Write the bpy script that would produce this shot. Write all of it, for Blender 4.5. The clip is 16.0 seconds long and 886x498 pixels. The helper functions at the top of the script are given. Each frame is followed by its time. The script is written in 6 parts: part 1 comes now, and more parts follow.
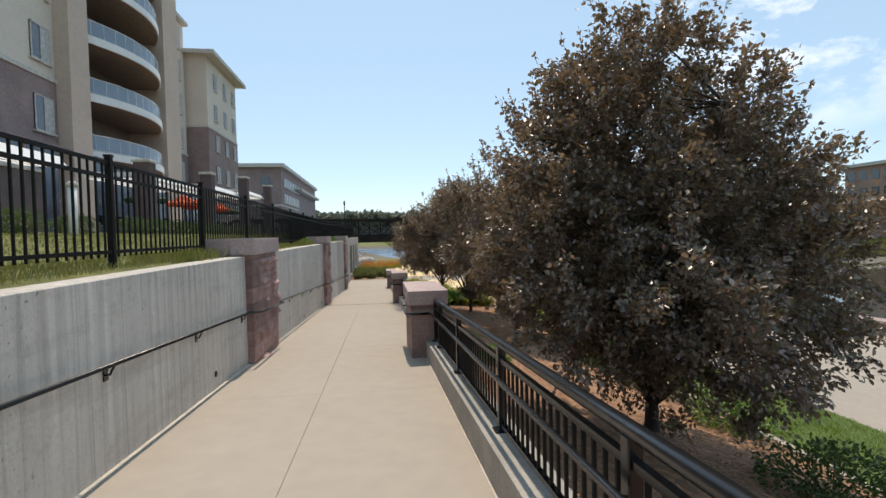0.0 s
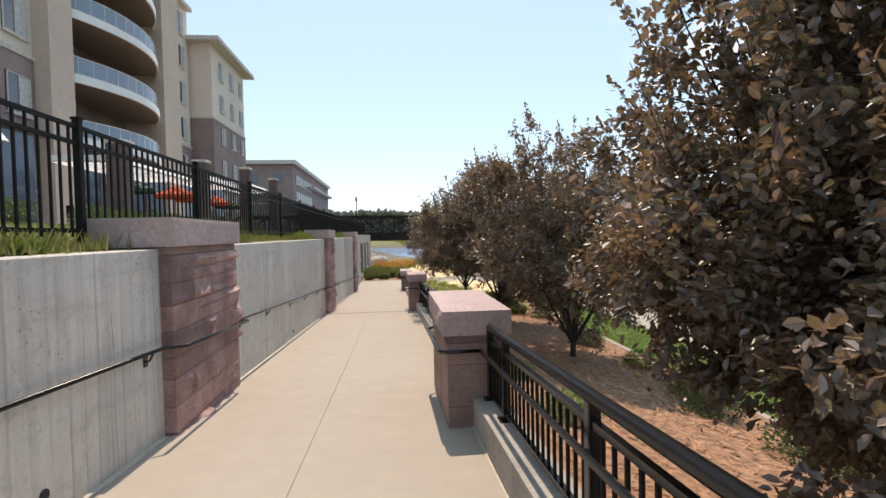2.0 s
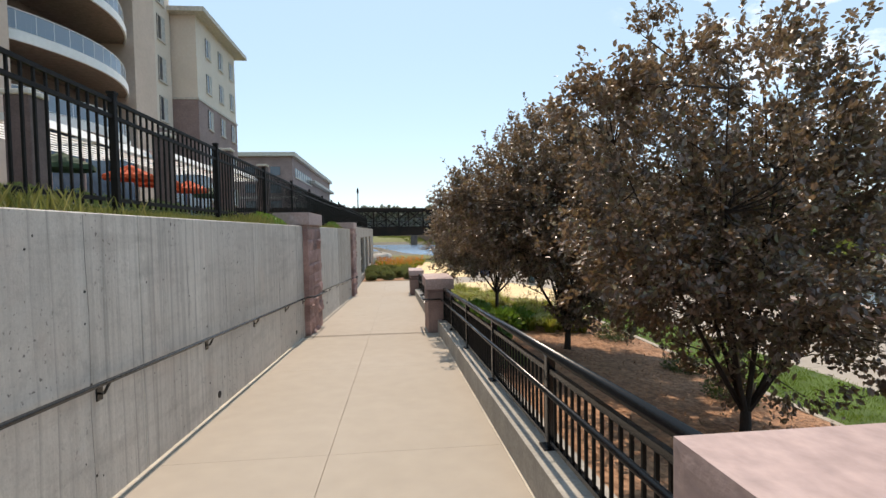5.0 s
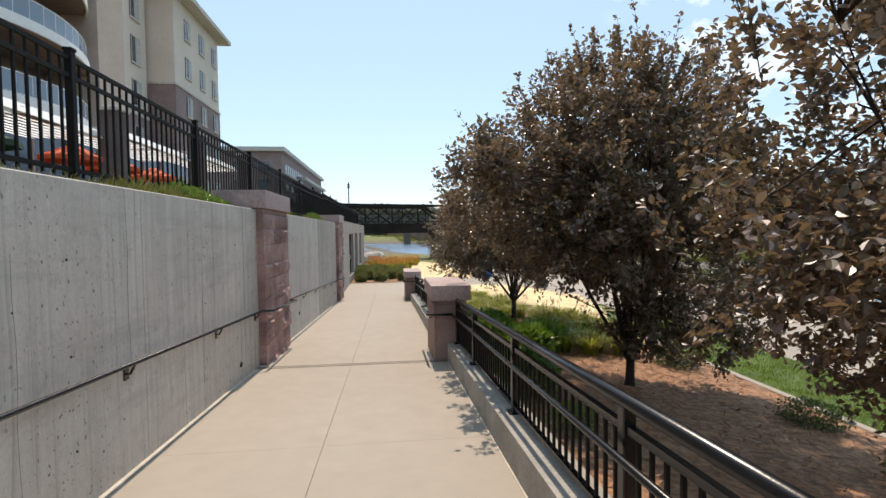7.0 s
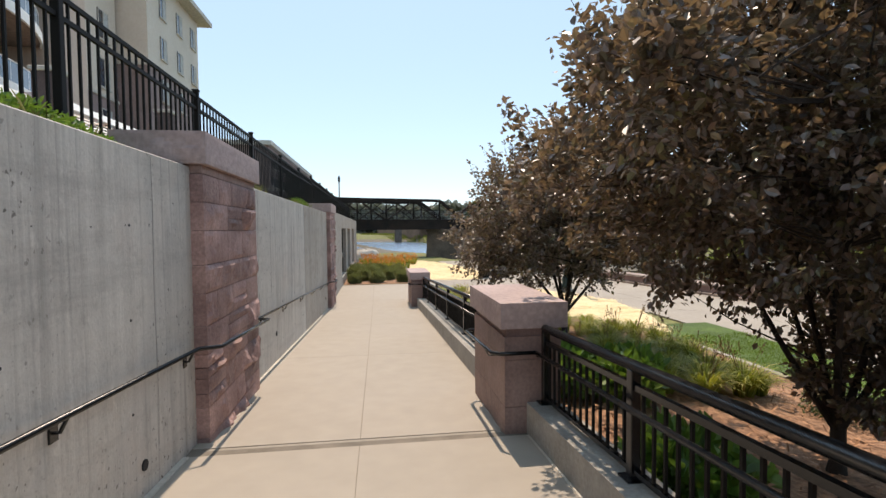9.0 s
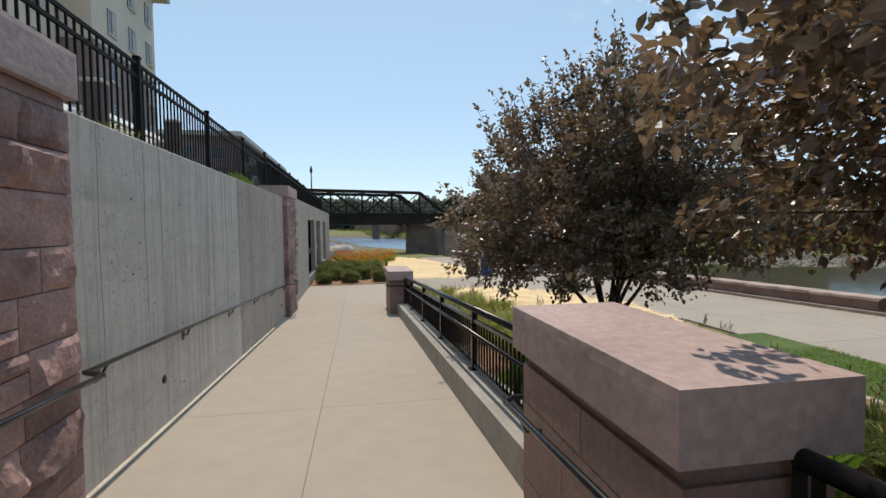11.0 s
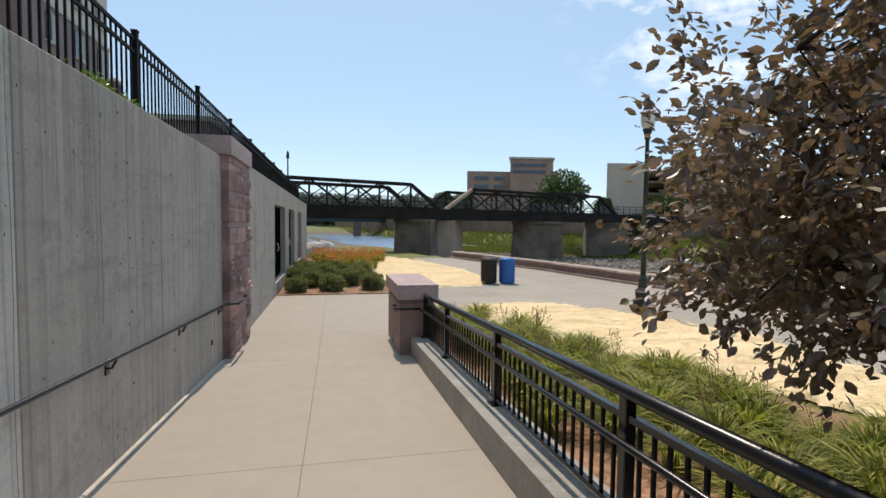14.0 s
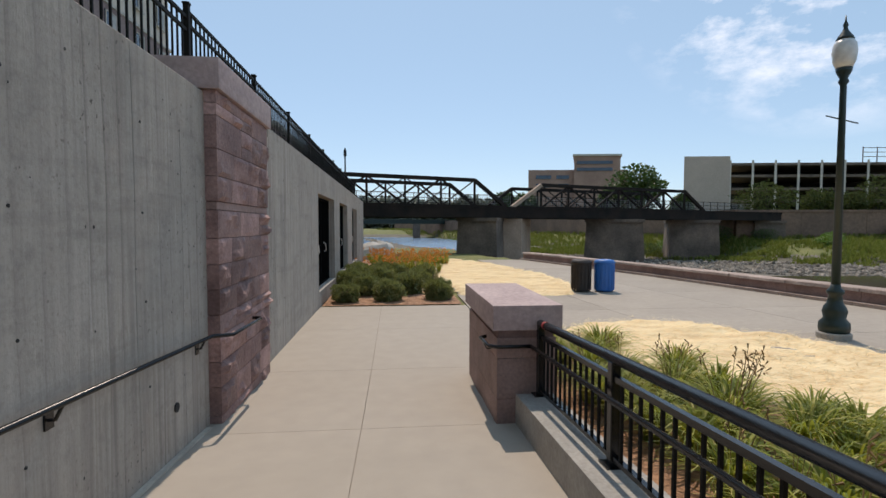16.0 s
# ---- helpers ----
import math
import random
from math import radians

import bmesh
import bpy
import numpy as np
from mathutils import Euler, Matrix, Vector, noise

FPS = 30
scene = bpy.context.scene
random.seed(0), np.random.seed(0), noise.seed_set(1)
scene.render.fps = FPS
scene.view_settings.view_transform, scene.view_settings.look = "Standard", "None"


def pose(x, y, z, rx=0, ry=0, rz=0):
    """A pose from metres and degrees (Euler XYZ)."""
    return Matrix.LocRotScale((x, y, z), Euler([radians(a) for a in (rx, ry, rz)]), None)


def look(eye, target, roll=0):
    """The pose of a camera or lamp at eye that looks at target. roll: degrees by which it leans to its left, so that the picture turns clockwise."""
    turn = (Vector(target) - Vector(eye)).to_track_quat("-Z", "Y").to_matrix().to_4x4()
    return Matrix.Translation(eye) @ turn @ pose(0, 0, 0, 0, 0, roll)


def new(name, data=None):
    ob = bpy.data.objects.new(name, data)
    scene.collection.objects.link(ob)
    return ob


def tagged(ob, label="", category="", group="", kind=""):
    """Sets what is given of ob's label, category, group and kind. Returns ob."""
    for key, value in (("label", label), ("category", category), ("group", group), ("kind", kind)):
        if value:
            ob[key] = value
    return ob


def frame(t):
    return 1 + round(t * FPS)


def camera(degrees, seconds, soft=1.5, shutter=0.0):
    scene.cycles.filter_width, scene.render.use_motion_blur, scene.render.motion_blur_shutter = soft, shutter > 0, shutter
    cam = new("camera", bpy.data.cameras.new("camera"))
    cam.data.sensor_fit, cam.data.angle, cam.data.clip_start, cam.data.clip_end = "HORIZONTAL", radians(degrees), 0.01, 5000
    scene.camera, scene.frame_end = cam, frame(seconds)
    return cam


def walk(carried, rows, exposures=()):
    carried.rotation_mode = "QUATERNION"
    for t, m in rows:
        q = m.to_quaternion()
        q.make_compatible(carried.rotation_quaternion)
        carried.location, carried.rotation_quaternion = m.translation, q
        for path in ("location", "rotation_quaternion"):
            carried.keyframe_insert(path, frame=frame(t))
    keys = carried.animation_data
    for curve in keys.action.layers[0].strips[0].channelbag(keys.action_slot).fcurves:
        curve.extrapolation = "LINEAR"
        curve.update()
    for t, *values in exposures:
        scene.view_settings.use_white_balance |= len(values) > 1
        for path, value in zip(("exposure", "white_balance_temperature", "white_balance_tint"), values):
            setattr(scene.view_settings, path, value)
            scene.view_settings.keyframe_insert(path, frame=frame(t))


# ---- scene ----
import collections
cam = camera(84.2, 16.0)
# seconds, place of the eye, turns about x, y and z
ROWS = [
    (0.0, 0.016, -0.402, 3.704, 88.20, 1.29, -7.55),
    (0.5, 0.029, 0.487, 3.641, 88.18, 1.26, -7.54),
    (1.0, 0.054, 1.471, 3.592, 88.21, 1.16, -7.31),
    (1.5, 0.026, 2.400, 3.528, 88.21, 1.20, -6.46),
    (2.0, 0.031, 3.402, 3.478, 88.20, 1.18, -5.98),
    (2.5, -0.036, 4.347, 3.422, 88.16, 1.25, -5.11),
    (3.0, -0.071, 5.341, 3.334, 88.15, 1.20, -5.18),
    (5.5, -0.154, 9.850, 3.164, 87.85, 0.96, -5.79),
    (6.0, -0.111, 10.677, 3.110, 87.90, 0.74, -5.97),
    (6.5, -0.142, 11.599, 3.061, 87.89, 0.68, -6.15),
    (7.0, -0.152, 12.460, 2.988, 87.83, 0.72, -6.44),
    (7.5, -0.265, 13.409, 2.940, 87.74, 0.70, -7.02),
    (8.0, -0.420, 14.273, 2.869, 87.77, 0.60, -7.36),
    (8.5, -0.567, 15.202, 2.818, 87.73, 0.53, -7.53),
    (9.0, -0.603, 16.082, 2.773, 87.67, 0.53, -7.68),
    (11.5, -0.359, 20.235, 2.509, 87.20, 0.39, -10.86),
    (12.0, -0.429, 21.186, 2.480, 87.32, 0.00, -11.33),
    (12.5, -0.422, 22.091, 2.476, 87.33, -0.23, -11.68),
    (13.0, -0.449, 23.027, 2.434, 87.21, -0.37, -11.91),
    (13.5, -0.454, 23.943, 2.359, 87.18, -0.53, -12.19),
    (14.0, -0.531, 24.901, 2.305, 87.13, -0.67, -12.46),
    (14.5, -0.517, 25.744, 2.238, 87.17, -0.81, -12.16),
    (15.0, -0.527, 26.618, 2.193, 87.21, -0.64, -11.15),
    (15.5, -0.491, 27.453, 2.150, 87.27, -0.33, -8.01),
    (16.0, -0.460, 28.396, 2.053, 87.34, -0.09, -5.67),
]
walk(cam, [(t, pose(x, y, z, rx, ry, rz)) for t, x, y, z, rx, ry, rz in ROWS],
     exposures=[(0.0, 0.42, 7100, 15), (0.6, 0.52, 7300, 18), (1.0, 0.62, 7400, 19), (1.6, 0.7, 7400, 20), (2.2, 0.74, 7400, 19), (3.0, 0.6, 7200, 17), (5.5, 0.64, 7300, 17), (7.0, 0.62, 7200, 17), (9.0, 0.66, 7300, 18), (11.4, 0.22, 6900, 14), (12.0, 0.42, 7100, 15), (12.6, 0.52, 7100, 15), (13.5, 0.44, 7000, 14), (14.2, 0.28, 6850, 16), (15.0, 0.14, 6750, 16), (16.0, 0.14, 6850, 17)])

# ---- world and sun ----
SUN_EL, SUN_AZ = radians(60.0), radians(2)      # azimuth from +y towards +x
world = bpy.data.worlds.new("sky")
scene.world = world
world.use_nodes = True
wn, wl = world.node_tree.nodes, world.node_tree.links
sky = wn.new("ShaderNodeTexSky")
sky.sky_type, sky.sun_disc = "NISHITA", False
sky.sun_elevation, sky.sun_rotation = SUN_EL, SUN_AZ
sky.air_density, sky.dust_density, sky.ozone_density = 0.85, 0.3, 1.6
bg = wn["Background"]
bg.inputs["Strength"].default_value = 0.15
geo = wn.new("ShaderNodeTexCoord")
mp = wn.new("ShaderNodeMapping")
mp.inputs["Scale"].default_value = (1.6, 1.6, 3.2)
cl = wn.new("ShaderNodeTexNoise")
cl.inputs["Scale"].default_value, cl.inputs["Detail"].default_value, cl.inputs["Roughness"].default_value = 3.4, 9.0, 0.62
cr = wn.new("ShaderNodeValToRGB")
cr.color_ramp.elements[0].position, cr.color_ramp.elements[1].position = 0.475, 0.68
mixc = wn.new("ShaderNodeMix")
mixc.data_type = "RGBA"
mixc.inputs[7].default_value = (7.5, 7.8, 8.2, 1)
wl.new(geo.outputs["Generated"], mp.inputs["Vector"])
wl.new(mp.outputs[0], cl.inputs["Vector"])
wl.new(cl.outputs["Fac"], cr.inputs["Fac"])
cdot = wn.new("ShaderNodeVectorMath")
cdot.operation = "DOT_PRODUCT"
cdot.inputs[1].default_value = (0.62, 0.64, 0.455)
crange = wn.new("ShaderNodeMapRange")
crange.inputs["From Min"].default_value, crange.inputs["From Max"].default_value = 0.945, 0.985
cmul = wn.new("ShaderNodeMath")
cmul.operation = "MULTIPLY"
wl.new(geo.outputs["Generated"], cdot.inputs[0])
wl.new(cdot.outputs["Value"], crange.inputs["Value"])
wl.new(crange.outputs[0], cmul.inputs[0])
wl.new(cr.outputs["Color"], cmul.inputs[1])
wl.new(cmul.outputs[0], mixc.inputs[0])
haze = wn.new("ShaderNodeMix")
haze.data_type = "RGBA"
haze.inputs[0].default_value = 0.6
haze.inputs[7].default_value = (2.35, 3.75, 4.75, 1)
wl.new(sky.outputs[0], haze.inputs[6])
wl.new(haze.outputs[2], mixc.inputs[6])
wl.new(mixc.outputs[2], bg.inputs["Color"])

sun = new("sun", bpy.data.lights.new("sun", "SUN"))
sun.data.energy, sun.data.angle, sun.data.color = 2.6, radians(0.55), (1.0, 0.915, 0.785)
sv = Vector((math.sin(SUN_AZ) * math.cos(SUN_EL), math.cos(SUN_AZ) * math.cos(SUN_EL), math.sin(SUN_EL)))
sun.matrix_world = look(sv * 60, (0, 0, 0))


# ---- materials ----
def mat(name, col, rough=0.6, metal=0.0, var=0.0, scale=4.0, col2=None, bump=0.0, bscale=30.0, stretch=(1, 1, 1), island=0.0, obj=0.0, spec=0.5, streak=0.0, streak_col=None, transl=0.0, tcol=None, lo=0.38, hi=0.66):
    """A procedural surface: two scales of colour variation, optional bump, variation per piece."""
    m = bpy.data.materials.new(name)
    m.use_nodes = True
    n, l = m.node_tree.nodes, m.node_tree.links
    b = n["Principled BSDF"]
    b.inputs["Roughness"].default_value, b.inputs["Metallic"].default_value = rough, metal
    b.inputs["Specular IOR Level"].default_value = spec
    tc = n.new("ShaderNodeTexCoord")
    geom = n.new("ShaderNodeNewGeometry")
    mpp = n.new("ShaderNodeMapping")
    mpp.inputs["Scale"].default_value = stretch
    l.new(geom.outputs["Position"], mpp.inputs["Vector"])
    c2 = col2 or tuple(c * 0.7 for c in col)
    big = n.new("ShaderNodeTexNoise")
    big.inputs["Scale"].default_value, big.inputs["Detail"].default_value, big.inputs["Roughness"].default_value = scale, 6, 0.6
    l.new(mpp.outputs[0], big.inputs["Vector"])
    ramp = n.new("ShaderNodeValToRGB")
    ramp.color_ramp.elements[0].position, ramp.color_ramp.elements[1].position = lo, hi
    ramp.color_ramp.elements[0].color, ramp.color_ramp.elements[1].color = (*c2, 1), (*col, 1)
    l.new(big.outputs["Fac"], ramp.inputs["Fac"])
    out = ramp.outputs["Color"]
    fine = n.new("ShaderNodeTexNoise")
    fine.inputs["Scale"].default_value, fine.inputs["Detail"].default_value = scale * 14, 4
    l.new(mpp.outputs[0], fine.inputs["Vector"])
    mx = n.new("ShaderNodeMix")
    mx.data_type, mx.blend_type = "RGBA", "OVERLAY"
    mx.inputs[0].default_value = var
    l.new(out, mx.inputs[6])
    l.new(fine.outputs["Fac"], mx.inputs[7])
    out = mx.outputs[2]
    if streak:
        ms = n.new("ShaderNodeMapping")
        ms.inputs["Scale"].default_value = (5.5, 5.5, 0.14)
        l.new(geom.outputs["Position"], ms.inputs["Vector"])
        st = n.new("ShaderNodeTexNoise")
        st.inputs["Scale"].default_value, st.inputs["Detail"].default_value = 1.6, 7
        l.new(ms.outputs[0], st.inputs["Vector"])
        sr = n.new("ShaderNodeValToRGB")
        sr.color_ramp.elements[0].position, sr.color_ramp.elements[1].position = 0.46, 0.64
        l.new(st.outputs["Fac"], sr.inputs["Fac"])
        m2 = n.new("ShaderNodeMath")
        m2.operation = "MULTIPLY"
        l.new(sr.outputs["Color"], m2.inputs[0])
        pn = n.new("ShaderNodeTexNoise")
        pn.inputs["Scale"].default_value, pn.inputs["Detail"].default_value = 0.55, 3
        l.new(geom.outputs["Position"], pn.inputs["Vector"])
        pr = n.new("ShaderNodeMapRange")
        pr.inputs["From Min"].default_value, pr.inputs["From Max"].default_value = 0.38, 0.68
        pr.inputs["To Min"].default_value, pr.inputs["To Max"].default_value = streak * 0.25, streak * 1.15
        l.new(pn.outputs["Fac"], pr.inputs["Value"])
        l.new(pr.outputs[0], m2.inputs[1])
        mx2 = n.new("ShaderNodeMix")
        mx2.data_type = "RGBA"
        l.new(m2.outputs[0], mx2.inputs[0])
        l.new(out, mx2.inputs[6])
        mx2.inputs[7].default_value = (*(streak_col or c2), 1)
        out = mx2.outputs[2]
    if island or obj:
        if island:
            src = geom.outputs["Random Per Island"]
        else:
            src = n.new("ShaderNodeObjectInfo").outputs["Random"]
        amt = island or obj
        mr = n.new("ShaderNodeMapRange")
        mr.inputs["To Min"].default_value, mr.inputs["To Max"].default_value = 1 - amt, 1 + amt
        l.new(src, mr.inputs["Value"])
        hv = n.new("ShaderNodeHueSaturation")
        l.new(mr.outputs[0], hv.inputs["Value"])
        l.new(out, hv.inputs["Color"])
        out = hv.outputs["Color"]
    l.new(out, b.inputs["Base Color"])
    if bump:
        bn = n.new("ShaderNodeTexNoise")
        bn.inputs["Scale"].default_value, bn.inputs["Detail"].default_value = bscale, 5
        l.new(mpp.outputs[0], bn.inputs["Vector"])
        bp = n.new("ShaderNodeBump")
        bp.inputs["Strength"].default_value, bp.inputs["Distance"].default_value = bump, 0.02
        l.new(bn.outputs["Fac"], bp.inputs["Height"])
        l.new(bp.outputs[0], b.inputs["Normal"])
    if transl:
        tr = n.new("ShaderNodeBsdfTranslucent")
        tr.inputs["Color"].default_value = (*(tcol or col), 1)
        ad = n.new("ShaderNodeMixShader")
        ad.inputs[0].default_value = transl
        l.new(b.outputs[0], ad.inputs[1])
        l.new(tr.outputs[0], ad.inputs[2])
        l.new(ad.outputs[0], n["Material Output"].inputs["Surface"])
    return m


def formed(name, pale, mid, dark, streak):
    """Concrete cast against boards: upright boards of uneven tone, run-down streaks, level pour marks, blotches and fine pores."""
    m = bpy.data.materials.new(name)
    m.use_nodes = True
    n, l = m.node_tree.nodes, m.node_tree.links
    b = n["Principled BSDF"]
    b.inputs["Roughness"].default_value, b.inputs["Specular IOR Level"].default_value = 0.88, 0.35
    pos = n.new("ShaderNodeNewGeometry").outputs["Position"]

    def layer(stretch, scale, detail, rough, lo, hi):
        """A noise, stretched along the axes, brought to 0..1 between lo and hi."""
        mp_ = n.new("ShaderNodeMapping")
        mp_.inputs["Scale"].default_value = stretch
        nz_ = n.new("ShaderNodeTexNoise")
        nz_.inputs["Scale"].default_value, nz_.inputs["Detail"].default_value, nz_.inputs["Roughness"].default_value = scale, detail, rough
        mr_ = n.new("ShaderNodeMapRange")
        mr_.inputs["From Min"].default_value, mr_.inputs["From Max"].default_value = lo, hi
        l.new(pos, mp_.inputs["Vector"])
        l.new(mp_.outputs[0], nz_.inputs["Vector"])
        l.new(nz_.outputs["Fac"], mr_.inputs["Value"])
        return mr_.outputs[0]

    def times(a, k):
        q = n.new("ShaderNodeMath")
        q.operation = "MULTIPLY"
        l.new(a, q.inputs[0])
        if isinstance(k, float):
            q.inputs[1].default_value = k
        else:
            l.new(k, q.inputs[1])
        return q.outputs[0]

    def blend(fac, a, c):
        q = n.new("ShaderNodeMix")
        q.data_type = "RGBA"
        l.new(fac, q.inputs[0])
        if isinstance(a, tuple):
            q.inputs[6].default_value = (*a, 1)
        else:
            l.new(a, q.inputs[6])
        q.inputs[7].default_value = (*c, 1)
        return q.outputs[2]

    # upright boards: each with its own tone, a thin dark line where two meet
    sep, add, fl, fr = n.new("ShaderNodeSeparateXYZ"), n.new("ShaderNodeMath"), n.new("ShaderNodeMath"), n.new("ShaderNodeMath")
    l.new(pos, sep.inputs[0])
    div = n.new("ShaderNodeMath")
    div.operation, div.inputs[1].default_value = "DIVIDE", 0.185
    l.new(sep.outputs["Y"], div.inputs[0])
    add.operation, fl.operation, fr.operation = "ADD", "FLOOR", "FRACT"
    l.new(div.outputs[0], add.inputs[0])
    l.new(times(layer((2, 2, 0.5), 0.8, 3, 0.5, 0.3, 0.7), 0.42), add.inputs[1])
    l.new(add.outputs[0], fl.inputs[0])
    l.new(add.outputs[0], fr.inputs[0])
    tone, line = n.new("ShaderNodeTexWhiteNoise"), n.new("ShaderNodeMapRange")
    tone.noise_dimensions = "1D"
    l.new(fl.outputs[0], tone.inputs["W"])
    line.inputs["From Min"].default_value, line.inputs["From Max"].default_value = 0.20, 0.03
    l.new(fr.outputs[0], line.inputs["Value"])
    out = blend(layer((1, 1, 0.6), 0.9, 6, 0.65, 0.30, 0.68), pale, mid)
    out = blend(times(tone.outputs["Value"], 0.34), out, mid)
    out = blend(times(line.outputs[0], times(layer((1.5, 1.5, 0.35), 1.1, 4, 0.6, 0.36, 0.60), 0.8)), out, dark)
    out = blend(times(layer((9, 9, 0.10), 1.0, 6, 0.65, 0.42, 0.64), 0.75), out, mid)
    out = blend(times(layer((7, 7, 0.16), 1.5, 7, 0.65, 0.48, 0.66), times(layer((1, 1, 1), 0.6, 3, 0.5, 0.36, 0.66), streak)), out, dark)
    out = blend(times(layer((0.35, 0.35, 2.6), 1.3, 6, 0.7, 0.52, 0.68), 0.38), out, dark)
    out = blend(times(layer((1, 1, 1), 5.5, 6, 0.72, 0.52, 0.70), 0.45), out, dark)
    out = blend(times(layer((1, 1, 0.7), 42.0, 4, 0.7, 0.50, 0.72), 0.3), out, dark)
    out = blend(times(layer((1, 1, 0.8), 1.7, 4, 0.6, 0.56, 0.74), 0.3), out, (pale[0] * 0.86, pale[1] * 0.76, pale[2] * 0.72))
    out = blend(times(layer((1, 1, 0.5), 9.0, 5, 0.7, 0.60, 0.72), 0.4), out, (pale[0] * 1.12, pale[1] * 1.12, pale[2] * 1.12))
    # blow holes in loose groups
    out = blend(times(layer((1, 1, 0.85), 24.0, 2, 0.5, 0.645, 0.70), times(layer((1, 1, 0.7), 0.9, 4, 0.6, 0.46, 0.62), 0.85)), out, (dark[0] * 0.35, dark[1] * 0.33, dark[2] * 0.32))
    l.new(out, b.inputs["Base Color"])
    bp = n.new("ShaderNodeBump")
    bp.inputs["Strength"].default_value, bp.inputs["Distance"].default_value = 0.5, 0.006
    l.new(layer((6, 6, 0.25), 1.2, 6, 0.7, 0.3, 0.7), bp.inputs["Height"])
    bp2 = n.new("ShaderNodeBump")
    bp2.inputs["Strength"].default_value, bp2.inputs["Distance"].default_value = 0.35, 0.004
    l.new(layer((1, 1, 0.8), 34.0, 5, 0.7, 0.35, 0.65), bp2.inputs["Height"])
    l.new(bp.outputs[0], bp2.inputs["Normal"])
    l.new(bp2.outputs[0], b.inputs["Normal"])
    return m


def leafmat(name, stops, rough=0.4, transl=0.25, tcol=(0.2, 0.08, 0.03), top_tint=None, spec=0.65):
    """Leaves: each leaf takes its colour from a ramp by a random number of its own."""
    m = bpy.data.materials.new(name)
    m.use_nodes = True
    n, l = m.node_tree.nodes, m.node_tree.links
    b = n["Principled BSDF"]
    b.inputs["Roughness"].default_value = rough
    b.inputs["Specular IOR Level"].default_value = spec
    geom = n.new("ShaderNodeNewGeometry")
    ramp = n.new("ShaderNodeValToRGB")
    els = ramp.color_ramp.elements
    while len(els) < len(stops):
        els.new(0.5)
    for e, (p, c) in zip(els, stops):
        e.position, e.color = p, (*c, 1)
    l.new(geom.outputs["Random Per Island"], ramp.inputs["Fac"])
    out = ramp.outputs["Color"]
    if top_tint:
        # redder colour towards the top of the crown, imitating leaves lit from behind
        sp = n.new("ShaderNodeSeparateXYZ")
        l.new(n.new("ShaderNodeTexCoord").outputs["Generated"], sp.inputs[0])
        nz = n.new("ShaderNodeTexNoise")
        nz.inputs["Scale"].default_value = 1.3
        l.new(geom.outputs["Position"], nz.inputs["Vector"])
        mu = n.new("ShaderNodeMath")
        mu.operation = "MULTIPLY"
        l.new(sp.outputs["Z"], mu.inputs[0])
        l.new(nz.outputs["Fac"], mu.inputs[1])
        mr = n.new("ShaderNodeMapRange")
        mr.inputs["From Min"].default_value, mr.inputs["From Max"].default_value, mr.inputs["To Max"].default_value = 0.30, 0.60, 0.6
        l.new(mu.outputs[0], mr.inputs["Value"])
        my = n.new("ShaderNodeMix")
        my.data_type = "RGBA"
        l.new(mr.outputs[0], my.inputs[0])
        l.new(out, my.inputs[6])
        my.inputs[7].default_value = (*top_tint, 1)
        out = my.outputs[2]
    l.new(out, b.inputs["Base Color"])
    tr = n.new("ShaderNodeBsdfTranslucent")
    tr.inputs["Color"].default_value = (*tcol, 1)
    ad = n.new("ShaderNodeMixShader")
    ad.inputs[0].default_value = transl
    l.new(b.outputs[0], ad.inputs[1])
    l.new(tr.outputs[0], ad.inputs[2])
    l.new(ad.outputs[0], n["Material Output"].inputs["Surface"])
    return m


def glassmat(name, tint=(0.75, 0.85, 0.9), alpha=0.35, rough=0.03):
    m = bpy.data.materials.new(name)
    m.use_nodes = True
    n, l = m.node_tree.nodes, m.node_tree.links
    b = n["Principled BSDF"]
    b.inputs["Base Color"].default_value = (*tint, 1)
    b.inputs["Roughness"].default_value = rough
    b.inputs["Specular IOR Level"].default_value = 0.8
    t = n.new("ShaderNodeBsdfTransparent")
    t.inputs["Color"].default_value = (0.6, 0.7, 0.76, 1)
    mx = n.new("ShaderNodeMixShader")
    mx.inputs[0].default_value = alpha
    l.new(t.outputs[0], mx.inputs[1])
    l.new(b.outputs[0], mx.inputs[2])
    l.new(mx.outputs[0], n["Material Output"].inputs["Surface"])
    return m


PATH_CONC = mat("path_concrete", (0.388, 0.338, 0.281), 0.85, col2=(0.366, 0.317, 0.258), scale=0.28, var=0.10, bump=0.10, bscale=150, lo=0.3, hi=0.7)
JOINT_FILL = mat("joint_filler", (0.22, 0.185, 0.145), 0.9, var=0.2)
JOINT_PALE = mat("drain_cover", (0.35, 0.305, 0.25), 0.85, col2=(0.31, 0.27, 0.22), scale=2, var=0.2)
CAULK = mat("joint_caulk", (0.60, 0.54, 0.45), 0.8, col2=(0.46, 0.41, 0.34), scale=3, var=0.3)
DRAIN = mat("shadow_gap_metal", (0.05, 0.042, 0.036), 0.7, col2=(0.035, 0.03, 0.026), scale=5, var=0.3)
GALV = mat("galvanised_wire", (0.42, 0.42, 0.42), 0.6, var=0.1)
FENCE = mat("fence_black", (0.010, 0.009, 0.0085), 0.6, spec=0.12, var=0.1, col2=(0.014, 0.012, 0.011))
PROM_CONC = mat("promenade_concrete", (0.375, 0.325, 0.268), 0.85, col2=(0.335, 0.29, 0.24), scale=0.5, var=0.15, bump=0.1, bscale=60, obj=0.05)
